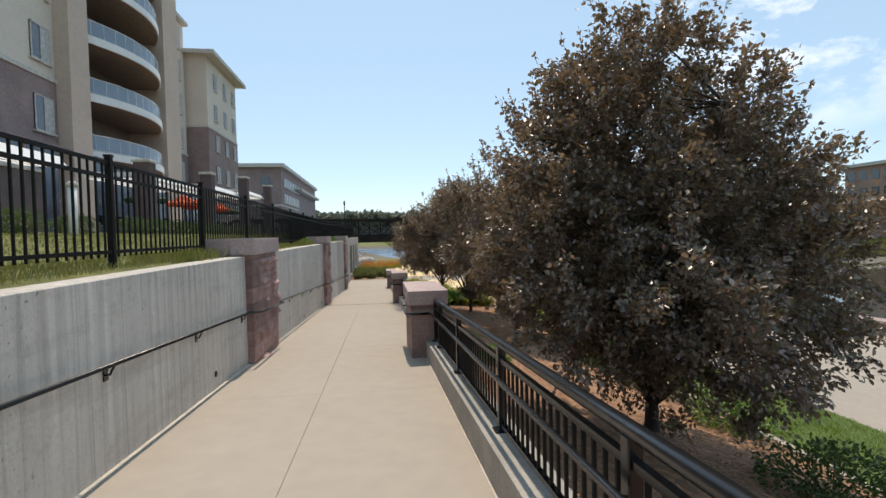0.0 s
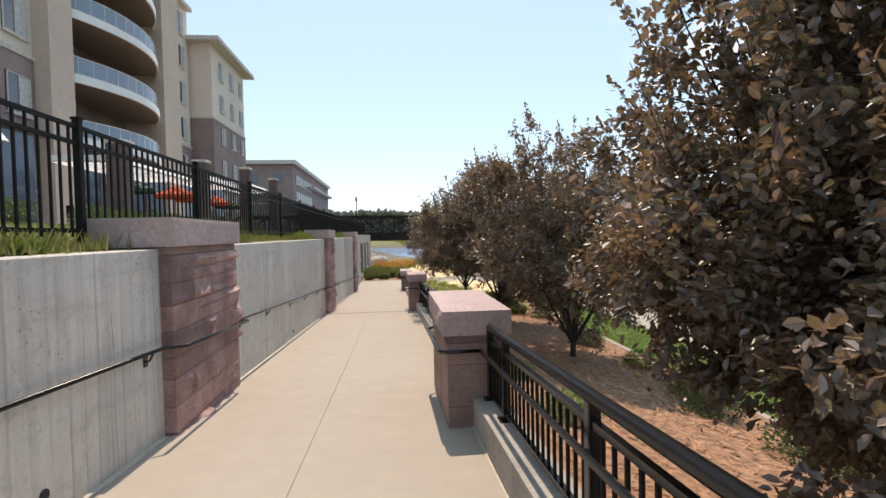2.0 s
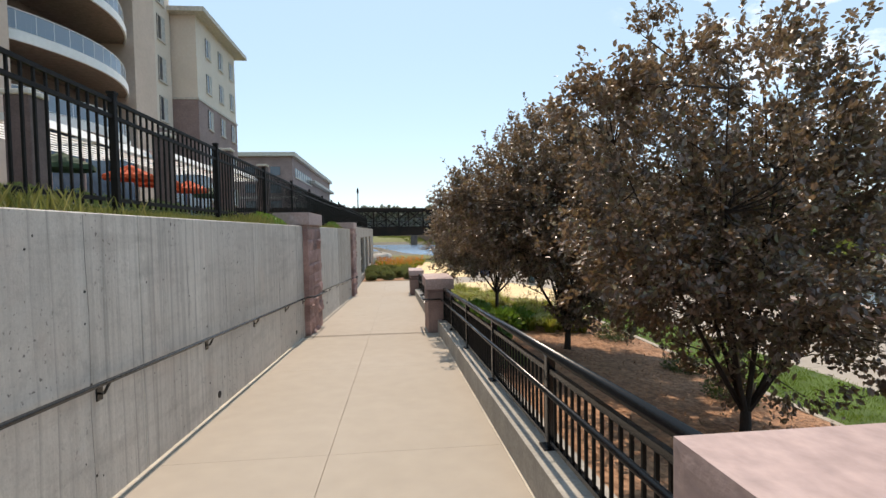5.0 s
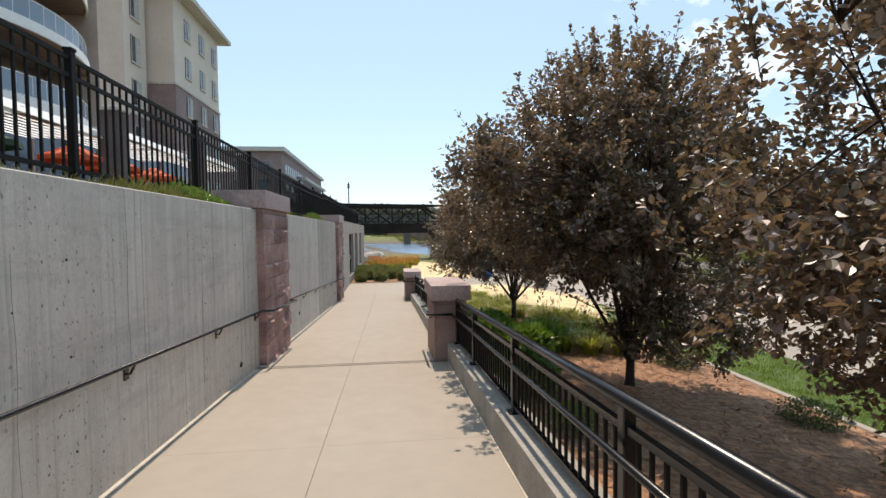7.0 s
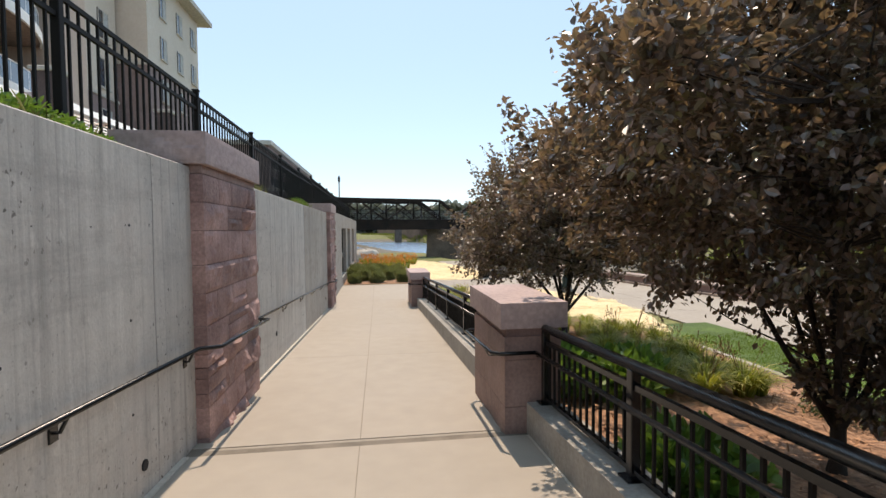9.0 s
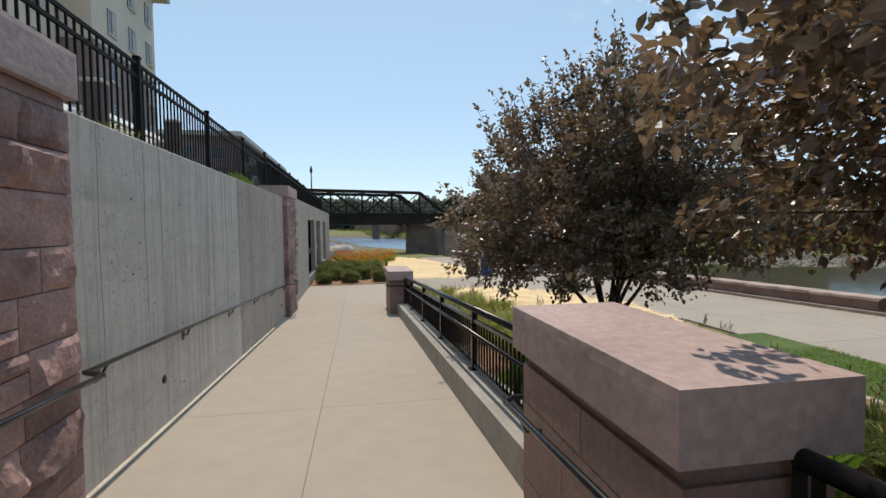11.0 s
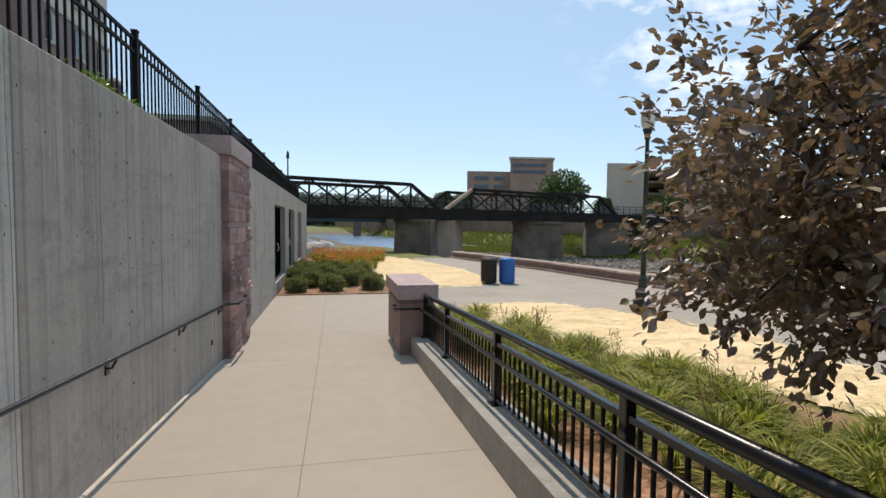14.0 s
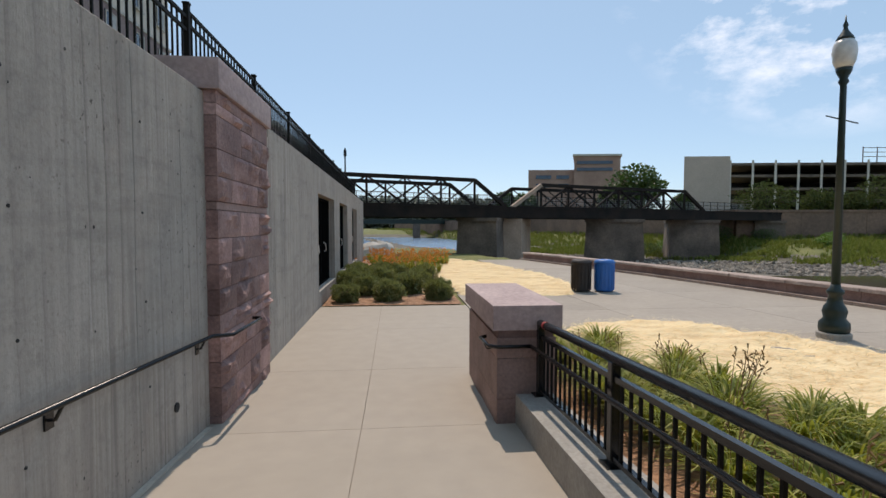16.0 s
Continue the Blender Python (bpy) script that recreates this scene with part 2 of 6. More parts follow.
WALL_CONC = formed("formed_concrete", (0.73, 0.685, 0.625), (0.535, 0.496, 0.45), (0.315, 0.292, 0.264), 0.8)
WALL_STAINED = formed("stained_formed_concrete", (0.535, 0.482, 0.422), (0.375, 0.333, 0.29), (0.205, 0.18, 0.157), 0.85)
FIN = mat("dark_cement_fin", (0.27, 0.25, 0.225), 0.9, col2=(0.36, 0.335, 0.30), scale=3, var=0.3)
CURB_CONC = mat("curb_concrete", (0.40, 0.37, 0.33), 0.88, col2=(0.30, 0.28, 0.25), scale=2.2, var=0.3, bump=0.3, bscale=35)
STONE = mat("pink_quartzite", (0.40, 0.245, 0.215), 0.72, col2=(0.235, 0.135, 0.122), scale=2.4, var=0.5, bump=0.55, bscale=24, obj=0.32)
STONE_SAWN = mat("sawn_quartzite", (0.34, 0.22, 0.19), 0.7, col2=(0.235, 0.148, 0.128), scale=2.0, var=0.4, bump=0.2, bscale=22, obj=0.10)
CAP_STONE = mat("cap_quartzite", (0.465, 0.35, 0.33), 0.7, col2=(0.37, 0.27, 0.255), scale=1.6, var=0.35, bump=0.4, bscale=16, obj=0.06, stretch=(1, 0.7, 1))
KERB_STONE = mat("kerb_sandstone", (0.45, 0.345, 0.29), 0.85, col2=(0.33, 0.245, 0.205), scale=1.8, var=0.45, bump=0.6, bscale=12, obj=0.12)
MORTAR = mat("mortar", (0.27, 0.175, 0.16), 0.9, var=0.3)
BLACK = mat("black_paint", (0.009, 0.009, 0.010), 0.27, spec=0.45, var=0.1, scale=9, col2=(0.007, 0.007, 0.008), bump=0.03, bscale=60)
MULCH = mat("bark_mulch", (0.46, 0.255, 0.145), 0.95, col2=(0.19, 0.10, 0.055), scale=9, var=0.8, bump=1.0, bscale=22)
CHIP = mat("bark_chip", (0.46, 0.25, 0.14), 0.95, col2=(0.27, 0.14, 0.075), scale=7, var=0.4, island=0.45)
LAWN = mat("lawn_soil", (0.10, 0.16, 0.03), 0.95, col2=(0.06, 0.10, 0.02), scale=1.2, var=0.6, bump=0.8, bscale=45)
DRY_LAWN = mat("dry_lawn", (0.20, 0.19, 0.06), 0.95, col2=(0.11, 0.125, 0.035), scale=0.8, var=0.6, bump=0.8, bscale=45)
ROUGH_GRASS = mat("rough_grass", (0.21, 0.20, 0.065), 0.95, col2=(0.12, 0.135, 0.04), scale=0.5, var=0.5, bump=0.8, bscale=20)
STRAW = mat("straw_mat", (0.88, 0.70, 0.42), 0.92, col2=(0.66, 0.46, 0.24), scale=0.9, var=0.35, bump=0.8, bscale=9, stretch=(0.6, 2.4, 1), lo=0.28, hi=0.56)
WATER = mat("river_water", (0.17, 0.27, 0.40), 0.22, col2=(0.13, 0.21, 0.32), scale=0.3, bump=0.6, bscale=2.2, spec=0.6)
# dark brown base colour stands in for the far wall mirrored in the pool
POOL = mat("shallow_pool", (0.04, 0.034, 0.02), 0.10, col2=(0.06, 0.052, 0.03), scale=0.5, bump=0.15, bscale=3, spec=0.5)
ROCK = mat("river_rock", (0.33, 0.28, 0.225), 0.9, col2=(0.19, 0.16, 0.13), scale=3, var=0.4, island=0.5)
BED = mat("river_gravel", (0.19, 0.16, 0.125), 0.95, col2=(0.11, 0.10, 0.07), scale=0.8, var=0.6)
STEEL = mat("dark_bridge_steel", (0.014, 0.012, 0.011), 0.8, spec=0.2, col2=(0.030, 0.021, 0.017), scale=0.8, var=0.3)
PIER = mat("pier_concrete", (0.245, 0.18, 0.138), 0.9, col2=(0.12, 0.092, 0.072), scale=0.5, var=0.4, bump=0.4, bscale=4)
FAR_WALL = mat("river_wall_stone", (0.30, 0.185, 0.125), 0.9, col2=(0.19, 0.12, 0.085), scale=0.25, var=0.4, bump=0.5, bscale=1.6)
# pale tan with sunlight put into the colour, for bridge parts facing the sun
LIT_TAN = mat("sunlit_tan", (0.52, 0.375, 0.28), 0.9, col2=(0.42, 0.30, 0.22), scale=0.6, var=0.3)
BEIGE = mat("beige_stucco", (0.68, 0.60, 0.515), 0.9, col2=(0.62, 0.545, 0.465), scale=0.3, var=0.15)
PYLON = mat("tan_stucco", (0.58, 0.455, 0.375), 0.9, col2=(0.52, 0.41, 0.335), scale=0.3, var=0.15)
BRICK = mat("brown_brick", (0.30, 0.222, 0.21), 0.9, col2=(0.235, 0.172, 0.165), scale=0.7, var=0.4, bump=0.4, bscale=9)
TRIM = mat("pale_trim", (0.62, 0.58, 0.52), 0.8, var=0.1)
WHITE = mat("white_paint", (0.78, 0.78, 0.76), 0.5, var=0.05, col2=(0.72, 0.72, 0.70))
CANOPY = mat("white_canopy_slat", (0.80, 0.80, 0.78), 0.5, transl=0.95, tcol=(0.98, 0.98, 0.97), col2=(0.75, 0.75, 0.73))
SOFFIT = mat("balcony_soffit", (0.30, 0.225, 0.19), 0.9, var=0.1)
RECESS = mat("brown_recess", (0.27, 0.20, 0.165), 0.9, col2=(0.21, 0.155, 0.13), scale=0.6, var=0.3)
# near-black that stands in for unlit depth behind openings, decks and holes
DARK = mat("shade_black", (0.02, 0.02, 0.022), 0.8)
PANE = mat("window_glass", (0.05, 0.07, 0.09), 0.06, spec=0.9, col2=(0.04, 0.05, 0.07))
STOREGLASS = mat("tinted_storefront_glass", (0.055, 0.09, 0.14), 0.14, spec=0.55, col2=(0.03, 0.05, 0.085), scale=0.5)
CURTAIN = mat("white_curtain", (0.55, 0.55, 0.54), 0.8, var=0.1)
RAILGLASS = glassmat("balcony_glass", (0.36, 0.45, 0.55), 0.55)
BARK = mat("tree_bark", (0.055, 0.040, 0.032), 0.9, col2=(0.03, 0.022, 0.018), scale=6, var=0.5, bump=0.8, bscale=30, stretch=(1, 1, 0.3))
# grey-mauve stop paints in sunlit sheen, darkest stops the shaded inner crown
PLUM = leafmat("plum_leaf", [(0.0, (0.036, 0.028, 0.025)), (0.28, (0.092, 0.071, 0.064)), (0.47, (0.116, 0.108, 0.054)), (0.66, (0.31, 0.25, 0.24)), (0.84, (0.27, 0.18, 0.135)), (1.0, (0.20, 0.205, 0.082))], 0.38, 0.31, (0.29, 0.19, 0.095), (0.25, 0.15, 0.08), 1.0)
LILY = leafmat("daylily_leaf", [(0.0, (0.05, 0.08, 0.010)), (0.42, (0.16, 0.205, 0.022)), (0.76, (0.36, 0.365, 0.055)), (1.0, (0.62, 0.50, 0.18))], 0.55, 0.36, (0.42, 0.43, 0.05), spec=0.3)
ROUND = leafmat("round_shrub_leaf", [(0.0, (0.065, 0.085, 0.025)), (0.6, (0.16, 0.175, 0.058)), (1.0, (0.28, 0.265, 0.11))], 0.55, 0.35, (0.26, 0.29, 0.08))
SHRUB = leafmat("shrub_leaf", [(0.0, (0.025, 0.05, 0.012)), (0.6, (0.055, 0.095, 0.022)), (1.0, (0.12, 0.15, 0.04))], 0.5, 0.25, (0.12, 0.2, 0.03))
BRIGHT = leafmat("bright_leaf", [(0.0, (0.04, 0.10, 0.015)), (0.6, (0.09, 0.19, 0.03)), (1.0, (0.20, 0.28, 0.06))], 0.42, 0.3, (0.2, 0.35, 0.04))
GREEN_TREE = leafmat("green_tree_leaf", [(0.0, (0.02, 0.045, 0.012)), (0.6, (0.045, 0.085, 0.02)), (1.0, (0.10, 0.14, 0.035))], 0.5, 0.2, (0.1, 0.18, 0.03))
BLADE = leafmat("grass_blade", [(0.0, (0.08, 0.14, 0.015)), (0.6, (0.16, 0.23, 0.03)), (1.0, (0.32, 0.31, 0.08))], 0.5, 0.35, (0.24, 0.36, 0.035))
SOFT_BLADE = leafmat("far_grass_blade", [(0.0, (0.07, 0.10, 0.018)), (0.55, (0.17, 0.205, 0.04)), (1.0, (0.36, 0.31, 0.11))], 0.7, 0.3, (0.27, 0.32, 0.06), spec=0.2)
OLIVE_TREE = leafmat("olive_tree_leaf", [(0.0, (0.035, 0.05, 0.02)), (0.6, (0.06, 0.08, 0.03)), (1.0, (0.10, 0.115, 0.045))], 0.8, 0.25, (0.12, 0.15, 0.045), spec=0.1)
PETAL = leafmat("orange_petal", [(0.0, (0.56, 0.16, 0.025)), (1.0, (0.76, 0.36, 0.05))], 0.5, 0.35, (0.62, 0.24, 0.03))
# distance haze is mixed into these pale grey-green leaf colours
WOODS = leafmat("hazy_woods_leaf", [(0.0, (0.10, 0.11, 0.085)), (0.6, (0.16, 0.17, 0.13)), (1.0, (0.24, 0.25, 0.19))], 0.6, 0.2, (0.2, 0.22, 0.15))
INN = mat("pink_brown_brick", (0.40, 0.255, 0.20), 0.9, col2=(0.32, 0.20, 0.16), scale=0.3, var=0.4)
BOULDER = mat("pale_boulder", (0.60, 0.56, 0.51), 0.85, col2=(0.45, 0.42, 0.38), scale=2, var=0.3, bump=0.4, bscale=8)
DOOR = mat("black_mesh_door", (0.005, 0.005, 0.005), 0.95, spec=0.03, var=0.2, col2=(0.008, 0.008, 0.008))
POST_BRICK = mat("dark_post_brick", (0.14, 0.098, 0.092), 0.9, col2=(0.10, 0.07, 0.066), scale=1.5, var=0.4)
DRY = mat("dried_stem", (0.33, 0.20, 0.08), 0.8, island=0.3)
GREEN_IRON = mat("dark_green_iron", (0.012, 0.028, 0.024), 0.4, var=0.1)
GLOBE = mat("frosted_globe", (0.80, 0.80, 0.78), 0.35, var=0.02)
BLUE = mat("blue_plastic", (0.025, 0.17, 0.52), 0.4, var=0.1, col2=(0.02, 0.14, 0.45))
BROWN = mat("brown_slat", (0.035, 0.026, 0.022), 0.6, var=0.2)
ORANGE = mat("orange_canvas", (0.65, 0.10, 0.03), 0.8, var=0.1)
RED_TAPE = mat("red_tape", (0.42, 0.05, 0.05), 0.5, var=0.1)
GREENCLOTH = mat("green_canvas", (0.02, 0.06, 0.03), 0.8, var=0.1)


# ---- mesh helpers ----
class Mesh:
    """Collects vertices and faces for one mesh."""

    def __init__(self):
        self.v, self.f = [], []

    def add(self, vs, fs):
        k = len(self.v)
        self.v += [tuple(p) for p in vs]
        self.f += [tuple(k + i for i in q) for q in fs]
        return self

    def box(self, x0, x1, y0, y1, z0, z1, bev=0.0):
        if bev:
            return self.bevbox(x0, x1, y0, y1, z0, z1, bev)
        return self.add([(x, y, z) for x in (x0, x1) for y in (y0, y1) for z in (z0, z1)],
                        [(0, 1, 3, 2), (4, 6, 7, 5), (0, 4, 5, 1), (2, 3, 7, 6), (0, 2, 6, 4), (1, 5, 7, 3)])

    def bevbox(self, x0, x1, y0, y1, z0, z1, b):
        bm = bmesh.new()
        bmesh.ops.create_cube(bm, size=1)
        for v in bm.verts:
            v.co = ((x0 + x1) / 2 + v.co.x * (x1 - x0), (y0 + y1) / 2 + v.co.y * (y1 - y0), (z0 + z1) / 2 + v.co.z * (z1 - z0))
        bmesh.ops.bevel(bm, geom=bm.edges[:], offset=b, segments=1, affect="EDGES")
        bm.verts.index_update()
        self.add([v.co[:] for v in bm.verts], [[v.index for v in f.verts] for f in bm.faces])
        bm.free()
        return self

    def slopebox(self, x0, x1, y0, y1, zb0, zb1, zt0, zt1):
        """A box whose bottom and top run from one height at y0 to another at y1."""
        return self.add([(x0, y0, zb0), (x0, y0, zt0), (x0, y1, zb1), (x0, y1, zt1), (x1, y0, zb0), (x1, y0, zt0), (x1, y1, zb1), (x1, y1, zt1)],
                        [(0, 1, 3, 2), (4, 6, 7, 5), (0, 4, 5, 1), (2, 3, 7, 6), (0, 2, 6, 4), (1, 5, 7, 3)])

    def tube(self, pts, r, sides=8, caps=True):
        """A round bar along a line of points; r is one radius or one a point."""
        pts = [Vector(p) for p in pts]
        rs = r if isinstance(r, (list, tuple)) else [r] * len(pts)
        k, ref = len(self.v), None
        for i, p in enumerate(pts):
            a, b = pts[max(i - 1, 0)], pts[min(i + 1, len(pts) - 1)]
            d = (b - a).normalized()
            if ref is None:
                ref = d.orthogonal().normalized()
            ref = (ref - d * ref.dot(d)).normalized()
            s = d.cross(ref)
            for j in range(sides):
                a2 = 2 * math.pi * j / sides
                self.v.append(tuple(p + (ref * math.cos(a2) + s * math.sin(a2)) * rs[i]))
        for i in range(len(pts) - 1):
            for j in range(sides):
                a, b = k + i * sides + j, k + i * sides + (j + 1) % sides
                self.f.append((a, b, b + sides, a + sides))
        if caps:
            self.f.append(tuple(k + j for j in reversed(range(sides))))
            self.f.append(tuple(k + (len(pts) - 1) * sides + j for j in range(sides)))
        return self

    def lathe(self, x, y, prof, sides=14):
        """A turned shape: (radius, height) pairs round the upright line at x, y."""
        k = len(self.v)
        for r, z in prof:
            for j in range(sides):
                a = 2 * math.pi * j / sides
                self.v.append((x + r * math.cos(a), y + r * math.sin(a), z))
        for i in range(len(prof) - 1):
            for j in range(sides):
                a, b = k + i * sides + j, k + i * sides + (j + 1) % sides
                self.f.append((a, b, b + sides, a + sides))
        self.f.append(tuple(k + j for j in reversed(range(sides))))
        self.f.append(tuple(k + (len(prof) - 1) * sides + j for j in range(sides)))
        return self

    def bar(self, a, b, w, h):
        """A flat bar of width w (sideways) and height h between two points."""
        a, b = Vector(a), Vector(b)
        d = (b - a).normalized()
        s = d.cross(Vector((0, 0, 1)))
        s = (s if s.length > 1e-4 else Vector((1, 0, 0))).normalized() * w / 2
        u = s.cross(d).normalized() * h / 2
        return self.add([a - s - u, a - s + u, a + s + u, a + s - u, b - s - u, b - s + u, b + s + u, b + s - u],
                        [(0, 1, 2, 3), (7, 6, 5, 4), (0, 4, 5, 1), (1, 5, 6, 2), (2, 6, 7, 3), (3, 7, 4, 0)])

    def mesh(self, name, material, smooth=False):
        me = bpy.data.meshes.new(name)
        me.from_pydata(self.v, [], self.f)
        me.materials.append(material)
        if smooth:
            me.polygons.foreach_set("use_smooth", [True] * len(me.polygons))
        me.update()
        return me


def flat(name, verts, faces, material, smooth=False):
    """A mesh from arrays: an n x 3 array of places and an m x k array of faces."""
    me = bpy.data.meshes.new(name)
    me.from_pydata(verts.tolist(), [], faces.tolist())
    me.materials.append(material)
    if smooth:
        me.polygons.foreach_set("use_smooth", [True] * len(me.polygons))
    me.update()
    return me


def part(name, mb, material, parent, label="", smooth=False):
    ob = new(name, mb.mesh(name, material, smooth) if isinstance(mb, Mesh) else mb)
    ob.parent = parent
    if label:
        tagged(ob, label)
    return ob


def thing(name, label, category, group="", kind="", at=(0, 0, 0)):
    ob = new(name)
    ob.location = at
    ob.empty_display_size = 0.1
    return tagged(ob, label, category, group, kind)


def solid(name, mb, material, label="", category="", group="", kind="", smooth=False):
    return tagged(new(name, mb.mesh(name, material, smooth)), label, category, group, kind)


def rough_block(x0, x1, y0, y1, z0, z1, amp, seed, n=0.05, faces="xyXY"):
    """A block of split stone: a box whose named sides are cleaved into uneven facets."""
    mb = Mesh()
    rnd = random.Random(seed * 7 + 1)

    def side(o, u, w, nrm, wild):
        k = len(mb.v)
        m, mw = (max(3, round(u.length / n)), max(3, round(w.length / n))) if wild else (1, 1)
        fu, fw = 1.5 * max(1.0, u.length / 0.4), 1.5 * max(1.0, w.length / 0.4)
        planes = [(rnd.uniform(0.6, 1.3), rnd.uniform(-fu, fu), rnd.uniform(-fw, fw), rnd.random(), rnd.random()) for _ in range(6)]
        for i in range(m + 1):
            for j in range(mw + 1):
                a, b = i / m, j / mw
                p = o + u * a + w * b
                if wild and 0 < i < m and 0 < j < mw:
                    ea, eb = min(a, 1 - a) * u.length, min(b, 1 - b) * w.length
                    q = p * 3.1 + Vector((seed * 3.7, seed * 1.3, seed))
                    h = min(c + ga * (a - ca) + gb * (b - cb) for c, ga, gb, ca, cb in planes)
                    h = max(0.1, h + 0.7 * abs(noise.noise(q * 1.3)) - 0.2 + 0.35 * noise.noise(q * 2.9) + 0.14 * noise.noise(q * 6.5))
                    p = p + nrm * (amp * h * min(1.0, min(ea, eb) / 0.03))
                mb.v.append(tuple(p))
        for i in range(m):
            for j in range(mw):
                a = k + i * (mw + 1) + j
                mb.f.append((a, a + mw + 1, a + mw + 2, a + 1))

    X, Y, Z = Vector((x1 - x0, 0, 0)), Vector((0, y1 - y0, 0)), Vector((0, 0, z1 - z0))
    o = Vector((x0, y0, z0))
    side(o, Z, Y, Vector((-1, 0, 0)), "x" in faces)
    side(o + X, Y, Z, Vector((1, 0, 0)), "X" in faces)
    side(o, X, Z, Vector((0, -1, 0)), "y" in faces)
    side(o + Y, Z, X, Vector((0, 1, 0)), "Y" in faces)
    mb.add([o + Z, o + Z + X, o + Z + X + Y, o + Z + Y], [(0, 1, 2, 3)])
    mb.add([o, o + X, o + X + Y, o + Y], [(3, 2, 1, 0)])
    return mb

# ---- the plan ----
WALL_X, CURB_X = -2.33, 0.83            # faces of the retaining wall and of the low curb


def ramp(y):
    """Height of the walk: it falls evenly to the promenade."""
    return max(0.0, 1.956 - 0.0575 * y)


def bed(x, y):
    """Ground beside the ramp: from the curb down to the promenade."""
    top = max(0.0, ramp(y) - 0.25)
    return top * min(1, max(0, (6.7 - x) / 5.5))


# ---- ground sheet with the river channel ----
def shore(y):
    """x of the promenade's river edge."""
    if y < 48:
        return 10.15 + (48 - y) * 0.19
    if y < 58:
        return 10.15 - (y - 48) * 0.268
    if y < 63:
        return 7.47 - (y - 58) * 0.25
    return 6.22 - max(0.0, y - 84) * 0.17


BANK = [(110.0, 70.6), (39.0, 82.0), (34.0, 100.0), (30.0, 135.0), (20.0, 190.0), (0.0, 260.0)]


def opposite(x):
    """y of the opposite river wall, where it faces the promenade."""
    return 82.0 - 0.16 * (x - 39)


def bank_gap(x, y):
    """Distance from the opposite bank, positive on the river's side."""
    if x > 39:
        return opposite(x) - y
    if y < 82:
        return math.hypot(39 - x, 82 - y)
    for (xa, ya), (xb, yb) in zip(BANK[1:-1], BANK[2:]):
        if y < yb:
            return xa + (xb - xa) * (y - ya) / (yb - ya) - x
    return -x


def ground_z(x, y):
    if x < -2.6 and y < 64:
        return -0.06
    if y > 205:
        return min(0.5, -2.6 + (y - 205) * 0.18) + 0.2 * noise.noise(Vector((x * 0.05, y * 0.05, 0)))
    s = x - shore(y)
    if s < 0.4:
        if x < 7.2 and y < 36:
            return bed(x, y) - 0.05 if x > 1.1 else -0.06
        return -0.05 - max(0.0, y - 62) * 0.024
    far = bank_gap(x, y)
    if far < 0:
        return 0.6
    low = (-1.4 if x > 11 + 0.12 * max(0, y - 62) else -3.0) + 0.25 * noise.noise(Vector((x * 0.12, y * 0.12, 0)))
    k1 = min(1, max(0, (s - 0.4) / (1.2 if y < 58 else 3.2)))
    near = -0.05 - (max(0.0, min(y, 106) - 62) * 0.024 if x < 12 else 0.0) + (low + 0.05) * k1
    if s < 6:
        return near
    reach = 7 + 12 * min(1, max(0, (x - 34) / 8))
    return 0.9 + (low - 0.9) * min(1, max(0, far / reach)) ** 0.9


def grid_lines(a, b, fine0, fine1, step):
    mid = list(np.arange(fine0, fine1 + 1e-6, step))
    lo, hi, d, v = [], [], step, fine0
    while v > a:
        d *= 1.35
        v -= d
        lo.append(max(v, a))
    d, v = step, fine1
    while v < b:
        d *= 1.35
        v += d
        hi.append(min(v, b))
    return lo[::-1] + mid + hi


gx, gy = grid_lines(-1800, 1800, -14, 104, 1.0), grid_lines(-1200, 2600, -8, 160, 1.0)
gv = np.array([(x, y, ground_z(x, y)) for x in gx for y in gy])
nx, ny = len(gx), len(gy)
gi = np.array([(i * ny + j, (i + 1) * ny + j, (i + 1) * ny + j + 1, i * ny + j + 1) for i in range(nx - 1) for j in range(ny - 1)])
gm = flat("ground", gv, gi, ROUGH_GRASS, True)
gm.materials.append(BED)
gm.polygons.foreach_set("material_index", (gv[gi][:, :, 2].mean(1) < -0.75).astype(np.int32))
tagged(new("ground", gm), "rough green grass and gravel ground along the river", "ground", kind="structure")

# river water
wm = Mesh()
wm.add([(-60, 30, -2.0), (120, 30, -2.0), (120, 600, -2.0), (-60, 600, -2.0)], [(0, 1, 2, 3)])
solid("water", wm, WATER, "blue-grey river water with small ripples", "river", kind="structure")
pool = Mesh()
pool.add([(shore(y) + 1.2, y, -1.27) for y in (-70, 40, 48, 55)] + [(24, 59, -1.27), (40, 58, -1.27), (75, 51, -1.27), (120, -70, -1.27)], [(0, 7, 6, 5, 4, 3, 2, 1)])
solid("pool", pool, POOL, "shallow dark pool left on the river bed", "water", kind="structure")

# promenade paving: slabs
prom = thing("promenade_pavement", "pale concrete promenade slabs beside the river", "pavement", kind="structure")


def slab(poly, z0, z1):
    n = len(poly)
    mb = Mesh()
    mb.add([(x, y, z0) for x, y in poly] + [(x, y, z1) for x, y in poly],
           [tuple(range(n, 2 * n)), tuple(reversed(range(n)))] + [(i, (i + 1) % n, n + (i + 1) % n, n + i) for i in range(n)])
    return mb


def clipx(y):
    return shore(y) - 0.05


